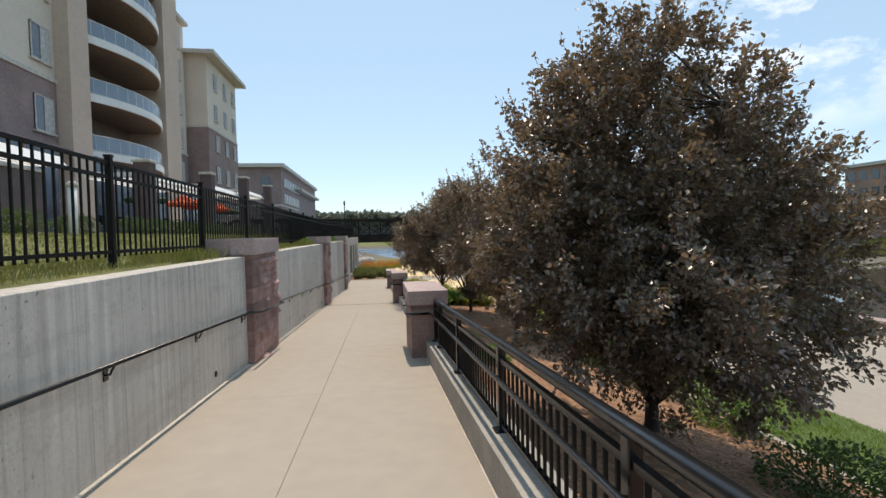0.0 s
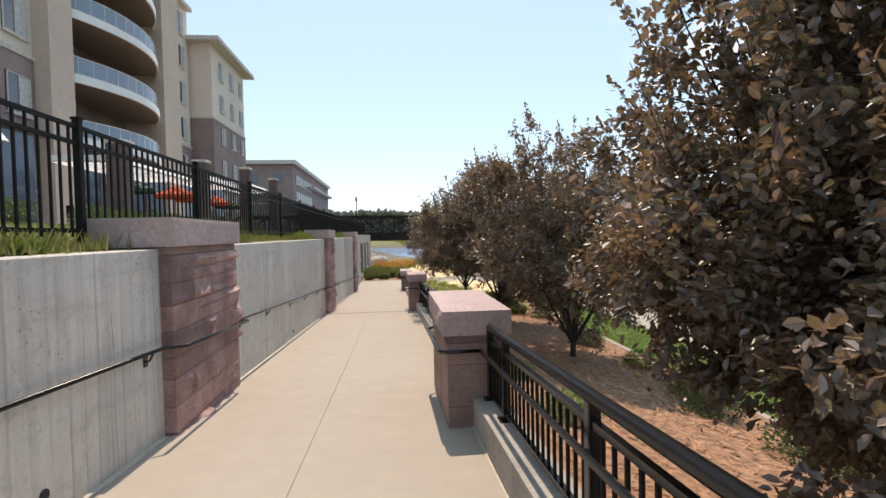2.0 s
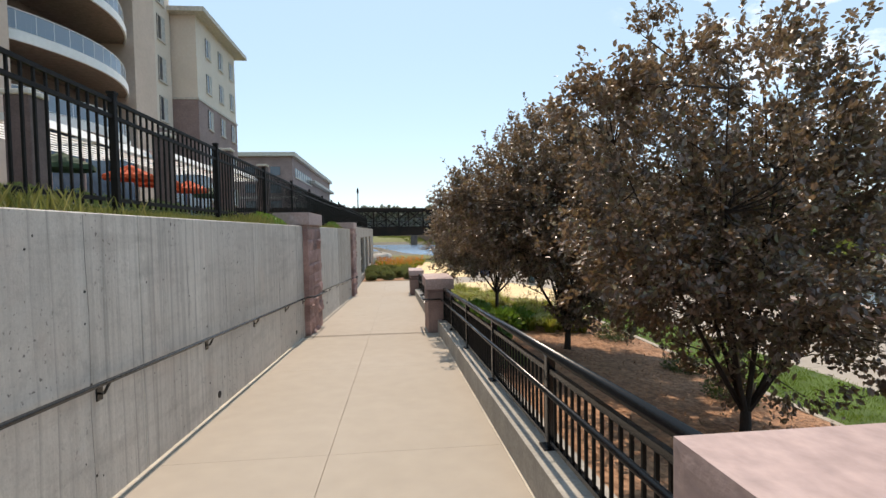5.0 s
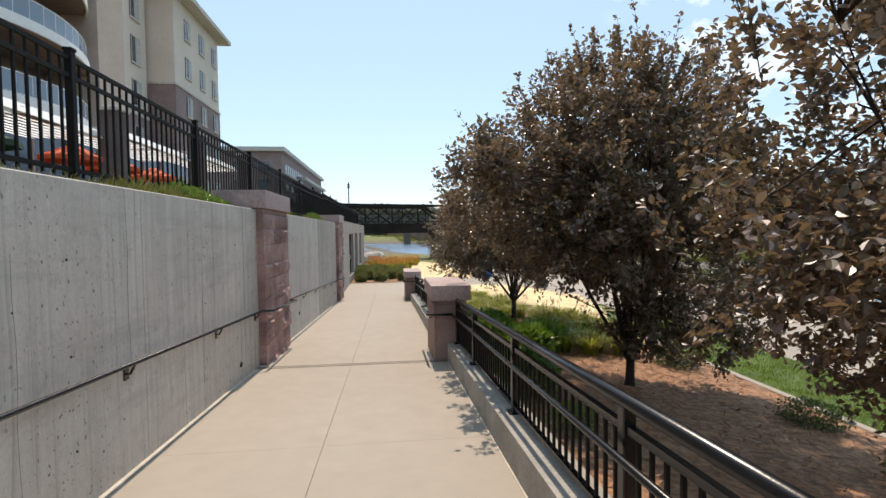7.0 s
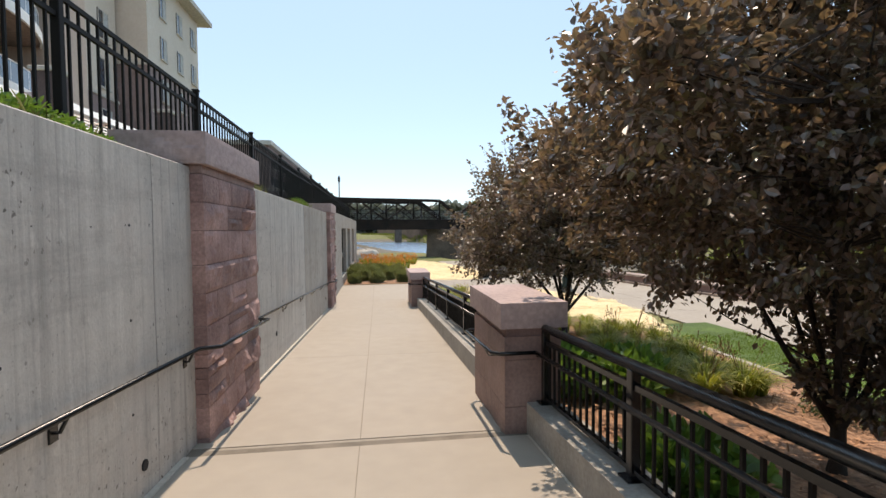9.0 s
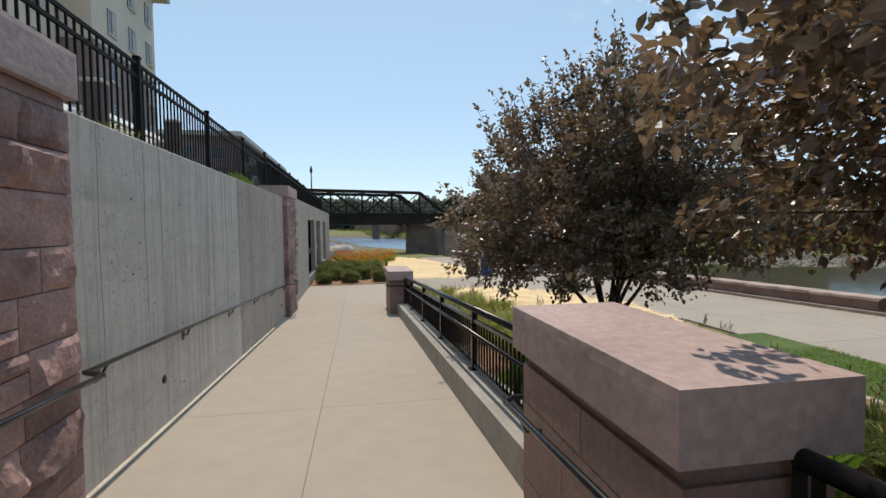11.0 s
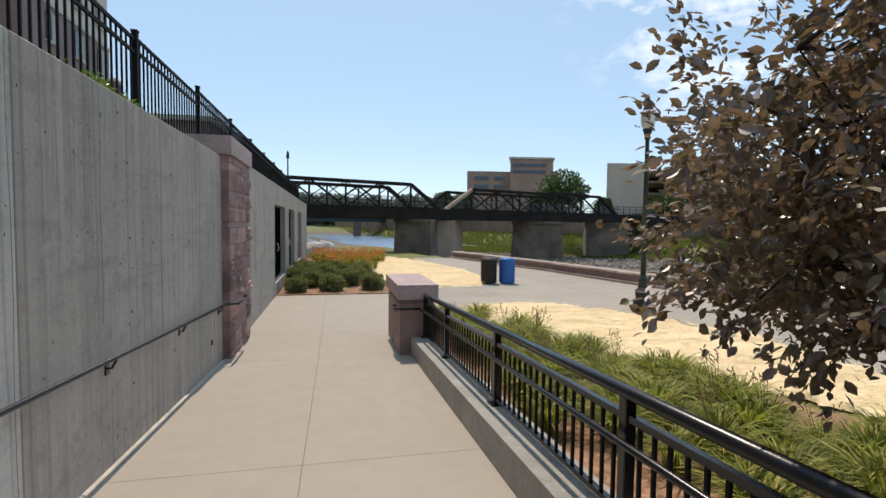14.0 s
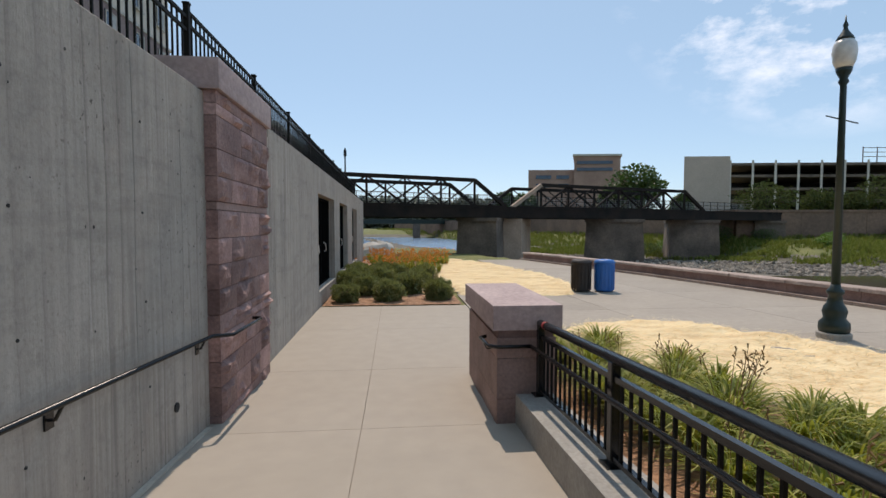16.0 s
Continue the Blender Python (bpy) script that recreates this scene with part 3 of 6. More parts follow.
ys = [-20 + 3.0 * i for i in range(27)]
for y0, y1 in zip(ys[:-1], ys[1:]):
    if y1 > 61:
        break
    left = 8.8 if y0 < 26 else 1.42 if y0 >= 36 else (8.2 if y0 < 29 else 5.6 if y0 < 32 else 3.4)
    if y0 >= 43:
        left = 1.5
    if y0 >= 55:
        left = 4.6
    r0, r1 = clipx(y0), clipx(min(y1, 58))
    cuts = max(1, round((min(r0, r1) - left) / 3.2))
    for c in range(cuts):
        a0, a1 = left + (r0 - left) * c / cuts, left + (r1 - left) * c / cuts
        b0, b1 = left + (r0 - left) * (c + 1) / cuts, left + (r1 - left) * (c + 1) / cuts
        g = 0.006
        part("slab", slab([(a0 + g, y0 + g), (b0 - g, y0 + g), (b1 - g, y1 - g), (a1 + g, y1 - g)], -0.12, 0.0), PROM_CONC, prom)

# low stone river curb along the promenade
kerb = thing("river_kerb", "low rough pink stone wall along the river edge", "kerb", kind="structure")
for i in range(34):
    y0, y1 = -10 + 2.0 * i, -10 + 2.0 * (i + 1) - 0.015
    if y1 > 58.5:
        break
    x0, x1 = shore(y0), shore(y1)
    mb = Mesh()
    w = 0.5
    mb.add([(x0, y0, -2.4), (x0 + w, y0, -2.4), (x1 + w, y1, -2.4), (x1, y1, -2.4), (x0, y0, 0.36), (x0 + w, y0, 0.36), (x1 + w, y1, 0.36), (x1, y1, 0.36)],
           [(4, 5, 6, 7), (0, 1, 5, 4), (1, 2, 6, 5), (2, 3, 7, 6), (3, 0, 4, 7)])
    part("stone", mb, STONE_SAWN, kerb)
    mb = Mesh()
    mb.add([(x0 - 0.22, y0, -0.1), (x0 - 0.004, y0, -0.1), (x1 - 0.004, y1, -0.1), (x1 - 0.22, y1, -0.1), (x0 - 0.22, y0, 0.09), (x0 - 0.004, y0, 0.09), (x1 - 0.004, y1, 0.09), (x1 - 0.22, y1, 0.09)],
           [(4, 5, 6, 7), (0, 1, 5, 4), (1, 2, 6, 5), (2, 3, 7, 6), (3, 0, 4, 7)])
    part("footing_stone", mb, KERB_STONE, kerb)
    nz = lambda k: 0.05 * noise.noise(Vector((i * 3.7, k * 1.9, 1)))
    m_ = 6
    mb = Mesh()
    for k in range(m_ + 1):
        q = k / m_
        xs, yy_ = x0 + (x1 - x0) * q, y0 + (y1 - y0) * q
        e0, e1, zt = nz(k), nz(k + 40), 0.46 + nz(9) * 0.6 + nz(k + 80) * 0.3
        mb.v += [(xs - 0.08 + e0, yy_, 0.362), (xs - 0.06 + e0 * 0.6, yy_, zt - 0.02), (xs - 0.02, yy_, zt), (xs + w + 0.02, yy_, zt), (xs + w + 0.06 + e1, yy_, 0.362)]
    for k in range(m_):
        for c in range(4):
            a = k * 5 + c
            mb.f.append((a, a + 5, a + 6, a + 1))
    mb.f += [(0, 1, 2, 3, 4), tuple(m_ * 5 + c for c in (4, 3, 2, 1, 0))]
    part("coping_stone", mb, KERB_STONE, kerb)

# lawn strip, mulch bed with its edging
lawn = Mesh()
ly = [-25 + 1.0 * i for i in range(55)]
lawn.add([(x, y, 0.015 + 0.02 * noise.noise(Vector((x, y, 1)))) for y in ly for x in (6.78, 7.8, 8.78)], [(i * 3 + j, i * 3 + j + 1, i * 3 + j + 4, i * 3 + j + 3) for i in range(len(ly) - 1) for j in range(2)])
solid("lawn", lawn, LAWN, "mown green lawn strip beside the promenade", "lawn", kind="structure", smooth=True)
edge = Mesh()
edge.box(6.62, 6.77, -25, 26.5, -0.1, 0.06, 0.015)
solid("lawn_edging", edge, PROM_CONC, "pale concrete edging between mulch and lawn", "edging", kind="structure")
mul = Mesh()
mx_, my_ = [1.14 + 0.25 * i for i in range(23)], [-25 + 0.25 * i for i in range(245)]
mul.add([(x, y, 0.03 + bed(x, y) + 0.035 * noise.noise(Vector((x * 2.1, y * 2.1, 0))) + 0.02 * noise.noise(Vector((x * 7, y * 7, 3)))) for y in my_ for x in mx_],
        [(i * 23 + j, i * 23 + j + 1, i * 23 + j + 24, i * 23 + j + 23) for i in range(len(my_) - 1) for j in range(22) if my_[i] < 26 or mx_[j] < 6.9 - 0.42 * (my_[i] - 26)])
solid("mulch_bed", mul, MULCH, "red-brown bark mulch planting bed", "mulch", kind="structure", smooth=True)

# ---- the walk: slabs, joints, drain ----
walkway = thing("walkway", "tan broom-finished concrete ramp slabs", "walkway", kind="structure")
JOINT = -0.79


def ramp_slab(x0, x1, y0, y1):
    g, e = 0.0028, 0.0014 if y1 < 20.7 else 0.0026
    mb = Mesh()
    mb.slopebox(x0 + g, x1 - g, y0 + e, y1 - e, ramp(y0) - 0.15, ramp(y1) - 0.15, ramp(y0), ramp(y1))
    part("slab", mb, PATH_CONC, walkway)


stops = [-12.0, -8.3, -4.7, -1.05, 2.6, 6.25, 9.9, 13.5, 17.1, 20.62]
for a, b in zip(stops[:-1], stops[1:]):
    ramp_slab(WALL_X, JOINT, a, b)
    ramp_slab(JOINT, CURB_X, a, b)
stops = [20.80, 24.9, 29.05, 33.22, 35.4, 38.2, 41.0]
for a, b in zip(stops[:-1], stops[1:]):
    ramp_slab(WALL_X, JOINT, a, b)
    ramp_slab(JOINT, CURB_X if b < 35.6 else 1.4, a, b)
base = Mesh()
base.slopebox(WALL_X - 0.1, CURB_X + 0.1, -12, 34.0, ramp(-12) - 0.6, -0.5, ramp(-12) - 0.007, -0.007)
base.box(WALL_X - 0.1, 1.39, 34.0, 41.0, -0.5, -0.007)
solid("walkway_base", base, JOINT_FILL, "dark joint sand under the walkway slabs", "walkway", kind="structure")
caulk = thing("joint_seal", "pale sealant bead along the foot of the wall", "sealant", kind="structure")
for a, b in ((-12, 8.6), (10.8, 20.6), (23.0, 33.4)):
    part("bead", Mesh().slopebox(WALL_X + 0.002, WALL_X + 0.055, a, b, ramp(a) - 0.02, ramp(b) - 0.02, ramp(a) + 0.012, ramp(b) + 0.012), CAULK, caulk)
    part("bead", Mesh().slopebox(CURB_X - 0.022, CURB_X - 0.002, a, b, ramp(a) - 0.02, ramp(b) - 0.02, ramp(a) + 0.006, ramp(b) + 0.006), CAULK, caulk)
drain = thing("trench_drain", "grey slotted metal drain across the ramp", "drain", kind="structure")
zd = ramp(20.71)
part("frame", Mesh().box(WALL_X + 0.14, CURB_X - 0.24, 20.625, 20.795, zd - 0.14, zd - 0.045), MORTAR, drain)
part("edge_bar", Mesh().box(WALL_X + 0.14, CURB_X - 0.24, 20.672, 20.795, zd - 0.045, zd - 0.010), JOINT_PALE, drain, "pale cast drain cover")
# slats coloured near-black to draw the shadow line of the drain's front gap
slot = Mesh().box(-0.030, 0.030, 20.628, 20.668, zd - 0.044, zd - 0.03).mesh("slat", DRAIN)
for i in range(40):
    s = new("slat", slot)
    s.location.x, s.parent = WALL_X + 0.18 + i * 0.068, drain

# ---- retaining wall, panel by panel ----
PILLARS_L = [(8.65, 10.75), (20.95, 22.95), (33.5, 35.45)]
PILLARS_R = [(8.35, 10.1), (20.68, 22.15), (33.22, 35.05)]
WALL_TOP = 3.38
wall = thing("wall_west", "grey board-formed concrete retaining wall with dark streaks", "wall", kind="structure")


def wall_panel(y0, y1, top0, top1):
    g = 0.003
    mb = Mesh()
    mb.slopebox(WALL_X - 0.32, WALL_X, y0 + g, y1 - g, ramp(y0) - 0.5, ramp(y1) - 0.5, top0, top1)
    bm = bmesh.new()
    me = mb.mesh("panel", WALL_STAINED if y0 > 28 else WALL_CONC)
    bm.from_mesh(me)
    bmesh.ops.bevel(bm, geom=[e for e in bm.edges], offset=0.008, segments=1, affect="EDGES")
    bm.to_mesh(me)
    bm.free()
    part("panel", me, None, wall)


joints = [-12, -3.2, 3.9, 8.7, 13.45, 17.1, 21.0, 24.8, 28.2, 33.6, 36.0]
for a, b in zip(joints[:-1], joints[1:]):
    wall_panel(a, b, WALL_TOP, WALL_TOP)

# wall beyond the last pillar with its three dark openings
OPEN = [(40.8, 44.1), (45.6, 48.4), (50.6, 53.3)]
end = Mesh()
prev = 36.0
for a, b in OPEN + [(58.5, None)]:
    end.box(WALL_X - 0.32, WALL_X, prev, a, -0.5, 3.52)
    if b:
        end.box(WALL_X - 0.32, WALL_X, a, b, -0.5, 0.38)
        end.box(WALL_X - 0.32, WALL_X, a, b, 2.86, 3.52)
        prev = b
part("end_panel", end, WALL_STAINED, wall)
# near-black box added behind the openings to paint in their shade
shade_box = Mesh().box(WALL_X - 3.2, WALL_X - 3.0, 39, 55, -0.5, 3.3).box(WALL_X - 3.0, WALL_X - 0.33, 38.8, 39, -0.5, 3.3).box(WALL_X - 3.0, WALL_X - 0.33, 55, 55.2, -0.5, 3.3).box(WALL_X - 3.0, WALL_X - 0.33, 39, 55, 3.1, 3.3).box(WALL_X - 3.0, WALL_X - 0.33, 39, 55, -0.1, 0.3)
part("shade_lining", shade_box, DARK, wall)
for a, b in OPEN:
    gate = thing("metal_gate", "black metal bar gate set in the concrete opening", "gate", "gates in the wall openings")
    gx0 = WALL_X - 0.2
    fr = Mesh()
    for z in (0.42, 2.80):
        fr.box(gx0 - 0.03, gx0 + 0.03, a + 0.02, b - 0.02, z - 0.03, z + 0.03)
    for y in (a + 0.05, (a + b) / 2, b - 0.05):
        fr.box(gx0 - 0.028, gx0 + 0.028, y - 0.03, y + 0.03, 0.45, 2.77)
    part("gate_frame", fr, DOOR, gate)
    part("sill", Mesh().box(WALL_X - 0.30, WALL_X + 0.02, a, b, 0.381, 0.41), CURB_CONC, gate)
    for q0, q1 in ((a + 0.09, (a + b) / 2 - 0.035), ((a + b) / 2 + 0.035, b - 0.09)):
        part("door_leaf", Mesh().box(gx0 - 0.06, gx0 - 0.025, q0, q1, 0.46, 2.76), DOOR, gate, "black mesh door leaf")
    bar = Mesh().tube([(gx0, 0, 0.45), (gx0, 0, 2.77)], 0.01, 5).mesh("bar", DOOR)
    k = int((b - a) / 0.12)
    for i in range(1, k):
        o = new("bar", bar)
        o.location.y, o.parent = a + (b - a) * i / k, gate
    for sgn in (-1, 1):
        ym = (a + b) / 2 + sgn * (b - a) * 0.2
        part("handle", Mesh().tube([(gx0 + 0.02, ym, 1.30), (gx0 + 0.07, ym, 1.34), (gx0 + 0.07, ym - 0.06, 1.46), (gx0 + 0.07, ym - 0.16, 1.55), (gx0 + 0.02, ym - 0.18, 1.57)], 0.014, 6), WHITE, gate, "pale curved pull handle")

# tie holes and drain pipes in the wall
plug = Mesh().tube([(0, 0, 0), (0.004, 0, 0)], 0.010, 8).mesh("tie_hole", DARK)
for i, y in enumerate([11.5, 12.7, 14.9, 16.1, 18.6, 19.8, 24.1, 25.3, 26.6, 27.7, 29.8, 31.0, 32.3, 37.0, 38.2]):
    for z in (0.62, 1.28, 1.95, 2.62):
        if ramp(y) + 0.3 < z + 0.25:
            o = new("tie_hole", plug)
            o.location, o.parent = (WALL_X + 0.0005, y + 0.04 * math.sin(i * 7 + z), z + 0.2), wall
pipe = Mesh().tube([(-0.02, 0, 0), (0.012, 0, 0)], 0.042, 12).mesh("weep_pipe", DARK)
for y, hz in ((2.4, 0.22), (6.9, 0.22), (15.2, 0.17), (19.9, 0.24), (24.7, 0.48), (32.75, 0.42)):
    o = new("weep_pipe", pipe)
    o.location, o.parent = (WALL_X, y, ramp(y) + hz), wall


# small air pits in the face of the concrete
pit = Mesh().tube([(0, 0, 0), (0.002, 0, 0)], 0.008, 6).mesh("pit", DARK)
rq = random.Random(33)
for i in range(170):
    y = rq.choice((rq.uniform(11, 20.8), rq.uniform(23.1, 33.4), rq.uniform(26, 33.4), rq.uniform(35.6, 40.5)))
    z = rq.uniform(ramp(y) + 0.1, WALL_TOP - 0.1)
    o = new("pit", pit)
    o.location, o.parent = (WALL_X - 0.0005, y, z), wall
    o.scale = (1, rq.uniform(0.4, 1.4), rq.uniform(0.4, 1.6))
# fins of cement left between the form boards
rf = random.Random(21)
for y0, y1, gap in ((-4.0, 8.5, 2.2), (10.9, 20.8, 1.1), (23.0, 33.4, 1.3), (35.6, 40.6, 1.2)):
    y = y0 + gap * rf.uniform(0.4, 1)
    while y < y1:
        zb = ramp(y) + rf.choice((0.0, 0.3, 0.8, 1.2))
        zt = WALL_TOP - rf.choice((0.02, 0.02, 0.5, 1.1))
        if zt - zb > 0.4:
            mb = Mesh()
            n_ = 6
            for k in range(n_ + 1):
                z, dy = zb + (zt - zb) * k / n_, 0.012 * math.sin(k * 1.7 + y * 9)
                wd = 0.0025 + 0.002 * rf.random()
                mb.v += [(WALL_X - 0.004, y + dy - wd, z), (WALL_X + 0.0025, y + dy, z), (WALL_X - 0.004, y + dy + wd, z)]
            for k in range(n_):
                a = k * 3
                mb.f += [(a, a + 1, a + 4, a + 3), (a + 1, a + 2, a + 5, a + 4)]
            part("form_fin", mb, FIN, wall)
        y += gap * rf.uniform(0.5, 1.6)


# ---- stone pillars ----
def tall_pillar(y0, y1, seed, belt):
    """A pillar of rock-faced courses in the wall, with a recessed belt and a heavy cap."""
    x0, x1, ztop = -2.95, -2.21, 3.70
    p = thing("stone_pillar", "tall pink split-stone pillar set in the concrete wall", "pillar", "pillars in the retaining wall")
    rnd = random.Random(seed)
    z0, zb = min(ramp(y0), ramp(y1)) - 0.12, ztop - 0.30
    part("core", Mesh().box(x0 + 0.02, x1 - 0.02, y0 + 0.02, y1 - 0.02, z0, zb), MORTAR, p)
    k, g = 0, 0.0035
    for lo, hi in ((z0, belt), (belt + 0.09, zb)):
        if hi - lo < 0.05:
            continue
        rows = max(1, round((hi - lo) / 0.27))
        levels = [lo] + [lo + (hi - lo) * (c + rnd.uniform(-0.16, 0.16)) / rows for c in range(1, rows)] + [hi]
        for z, zt in zip(levels[:-1], levels[1:]):
            shares = rnd.choice(((0.3, 0.62), (0.25, 0.55, 0.8), (0.36, 0.74), (0.22, 0.47, 0.7), (0.42, 0.68)))
            cuts = [y0] + [y0 + (y1 - y0) * (c + rnd.uniform(-0.06, 0.06)) for c in shares] + [y1]
            for a, b in zip(cuts[:-1], cuts[1:]):
                # now and then two thin stones stand for one thick one
                mid = [z, z + (zt - z) * rnd.uniform(0.42, 0.6), zt] if rnd.random() < 0.15 else [z, zt]
                for za, zc in zip(mid[:-1], mid[1:]):
                    k += 1
                    part("stone_block", rough_block(x0, x1, a + (g if a > y0 else 0), b - (g if b < y1 else 0), za + g, zc - g, rnd.choice((0.03, 0.05, 0.065, 0.085)), seed * 31 + k, 0.045, "X"), STONE, p)
    part("belt_course", Mesh().box(x0 + 0.01, x1 - 0.012, y0 + 0.012, y1 - 0.012, belt + 0.004, belt + 0.086, 0.006), STONE_SAWN, p, "smooth recessed stone belt")
    part("cap", rough_block(x0 - 0.05, x1 + 0.045, y0 - 0.045, y1 + 0.045, zb, ztop, 0.04, seed + 77, 0.032, "Xy"), CAP_STONE, p, "pale pink stone cap with split edges")


def low_pillar(x0, y0, y1, ztop, seed):
    """A sawn stone pillar with a shoulder, a recessed neck and a split-edged cap."""
    x1 = 1.18
    p = thing("stone_pillar", "low pink stone pillar between railing sections", "pillar", "pillars along the railing")
    z0, zb = min(ramp(y0), ramp(y1)) - 0.12, ztop - 0.25
    neck = zb - 0.085
    part("core", Mesh().box(x0 + 0.02, x1 - 0.02, y0 + 0.02, y1 - 0.02, z0, zb), MORTAR, p)
    levels = [z0, z0 + (neck - z0) * 0.40, z0 + (neck - z0) * 0.80, neck]
    for k, (z, zt) in enumerate(zip(levels[:-1], levels[1:])):
        cuts = [y0, y0 + (y1 - y0) * (0.42, 0.62, 0.48)[k], y1]
        for c, (a, b) in enumerate(zip(cuts[:-1], cuts[1:])):
            g = 0.003
            part("stone_block", rough_block(x0, x1, a + g * c, b - g * (1 - c), z + g, zt - g, 0.012, seed * 31 + k * 2 + c, 0.09, "x"), STONE_SAWN, p)
    part("neck", Mesh().box(x0 + 0.035, x1 - 0.035, y0 + 0.035, y1 - 0.035, neck + 0.002, zb - 0.002, 0.006), STONE_SAWN, p, "recessed stone neck under the cap")
    part("cap", rough_block(x0 - 0.05, x1 + 0.05, y0 - 0.05, y1 + 0.05, zb, ztop, 0.036, seed + 77, 0.05, "x"), CAP_STONE, p, "pale pink stone cap with split edges")


for i, (a, b) in enumerate(PILLARS_L):
    tall_pillar(a, b, 11 + i, 3.31 if i < 2 else 2.21)
for i, (a, b) in enumerate(PILLARS_R):
    low_pillar(0.57 if i != 1 else 0.61, a, b, ramp((a + b) / 2) + (1.26 if i != 1 else 1.33), 51 + i)


# ---- curb and guard railing ----
def railing(y0, y1, posts, face=CURB_X):
    cu = Mesh()
    cu.slopebox(face, 1.15, y0, y1, ramp(y0) - 1.2, ramp(y1) - 1.2, ramp(y0) + 0.30, ramp(y1) + 0.30)
    solid("curb", cu, CURB_CONC, "low grey concrete curb wall under the railing", "curb", kind="structure")
    r = thing("guard_railing", "glossy black metal guard railing with round top rail", "railing", "guard railings along the ramp")
    a, b = y0 + 0.04, y1 - 0.04
    P = lambda x, y, h: (x, y, ramp(y) + h)
    part("top_rail", Mesh().tube([P(1.0, a, 1.03), P(1.0, b, 1.03)], 0.038, 12), BLACK, r, smooth=True)
    part("upper_rail", Mesh().bar(P(1.0, a, 0.90), P(1.0, b, 0.90), 0.04, 0.04), BLACK, r)
    part("bottom_rail", Mesh().bar(P(1.0, a, 0.36), P(1.0, b, 0.36), 0.04, 0.035), BLACK, r)
    part("grab_rail", Mesh().tube([P(0.90, a, 0.80), P(0.90, b, 0.80)], 0.021, 8), BLACK, r, smooth=True)
    for y in [y0 + 0.07] + posts + [y1 - 0.07]:
        part("post", Mesh().box(0.966, 1.034, y - 0.034, y + 0.034, ramp(y) + 0.28, ramp(y) + 1.01, 0.006), BLACK, r)
        part("base_plate", Mesh().box(0.93, 1.07, y - 0.07, y + 0.07, ramp(y) + 0.285, ramp(y) + 0.312), BLACK, r)
        part("bracket", Mesh().tube([P(0.97, y, 0.76), P(0.92, y, 0.76), P(0.90, y, 0.785)], 0.008, 5), BLACK, r)
    pk = Mesh().box(-0.0095, 0.0095, -0.0095, 0.0095, 0.36, 0.90).mesh("picket", FENCE)
    marks = [y0 + 0.07] + posts + [y1 - 0.07]
    for m0, m1 in zip(marks[:-1], marks[1:]):
        n = round((m1 - m0) / 0.118)
        for i in range(1, n):
            y = m0 + (m1 - m0) * i / n
            o = new("picket", pk)
            o.location, o.parent = (1.0, y, ramp(y)), r


railing(-9.0, PILLARS_R[0][0], [-7.1, -4.97, -2.84, -0.71, 1.42, 3.54, 5.72, 7.6])
railing(PILLARS_R[0][1], PILLARS_R[1][0], [10.5, 12.62, 14.72, 16.86, 18.97])
railing(PILLARS_R[1][1], PILLARS_R[2][0], [22.9, 25.0, 27.2, 29.35, 31.5], 0.765)

band = Mesh().tube([(1.0, 32.96, ramp(32.96) + 1.03), (1.0, 33.01, ramp(33.01) + 1.03)], 0.0395, 12)
solid("tape_band", band, RED_TAPE, "short red tape band round the black top rail", "tape", smooth=True)

# loops of the grab rail round the low pillars
for i, (a, b) in enumerate(PILLARS_R):
    loop = thing("wrap_rail", "black bent handrail bracketed to the stone pillar", "handrail", "handrails round the pillars")
    P = lambda x, y: (x, y, ramp(y) + 0.80)
    pts = [P(0.90, a - 0.06), P(0.56, a - 0.06), P(0.49, a + 0.02)]
    pts += [P(0.49, b - 0.02), P(0.56, b + 0.07), P(0.90, b + 0.07)] if i < 2 else [P(0.49, a + 0.5), P(0.52, a + 0.55), (0.58, a + 0.55, ramp(a) + 0.78)]
    part("bar", Mesh().tube(pts, 0.02, 8), BLACK, loop, smooth=True)
    for y in ([a + 0.3, b - 0.3] if i < 2 else [a + 0.3]):
        part("bracket", Mesh().tube([(0.63, y, ramp(y) + 0.72), (0.52, y, ramp(y) + 0.72), (0.49, y, ramp(y) + 0.78)], 0.009, 5), BLACK, loop)

# handrail on the wall, stepping out round each tall pillar
hr = thing("wall_handrail", "thin black metal handrail bracketed to the wall", "handrail")
P = lambda x, y: (x, y, ramp(y) + 0.93)
pts = [P(-2.25, -11)]
for i, (a, b) in enumerate(PILLARS_L):
    pts += [P(-2.25, a - 0.12), P(-2.08, a - 0.02)]
    pts += [P(-2.08, b + 0.02), P(-2.25, b + 0.14)] if i < 2 else [P(-2.08, a + 1.0), P(-2.1, a + 1.05), (-2.19, a + 1.06, ramp(a) + 0.9)]
part("bar", Mesh().tube(pts, 0.02, 8), BLACK, hr, smooth=True)
for y in [-3.9, -1.9, 0.1, 2.1, 4.1, 6.2, 8.3, 11.2, 12.8, 14.85, 16.75, 18.9, 20.7, 23.4, 25.3, 27.36, 29.3, 31.2, 33.2]:
    part("bracket", Mesh().tube([(WALL_X, y, ramp(y) + 0.84), (-2.29, y, ramp(y) + 0.84), (-2.25, y, ramp(y) + 0.92)], 0.011, 6).box(WALL_X, WALL_X + 0.012, y - 0.035, y + 0.035, ramp(y) + 0.79, ramp(y) + 0.89), BLACK, hr)


# ---- upper terrace ground and fence ----
def upper(x):
    """Height of the grass behind the wall."""
    return 3.40 + 0.60 * min(1, max(0, (-2.9 - x) / 7.0))


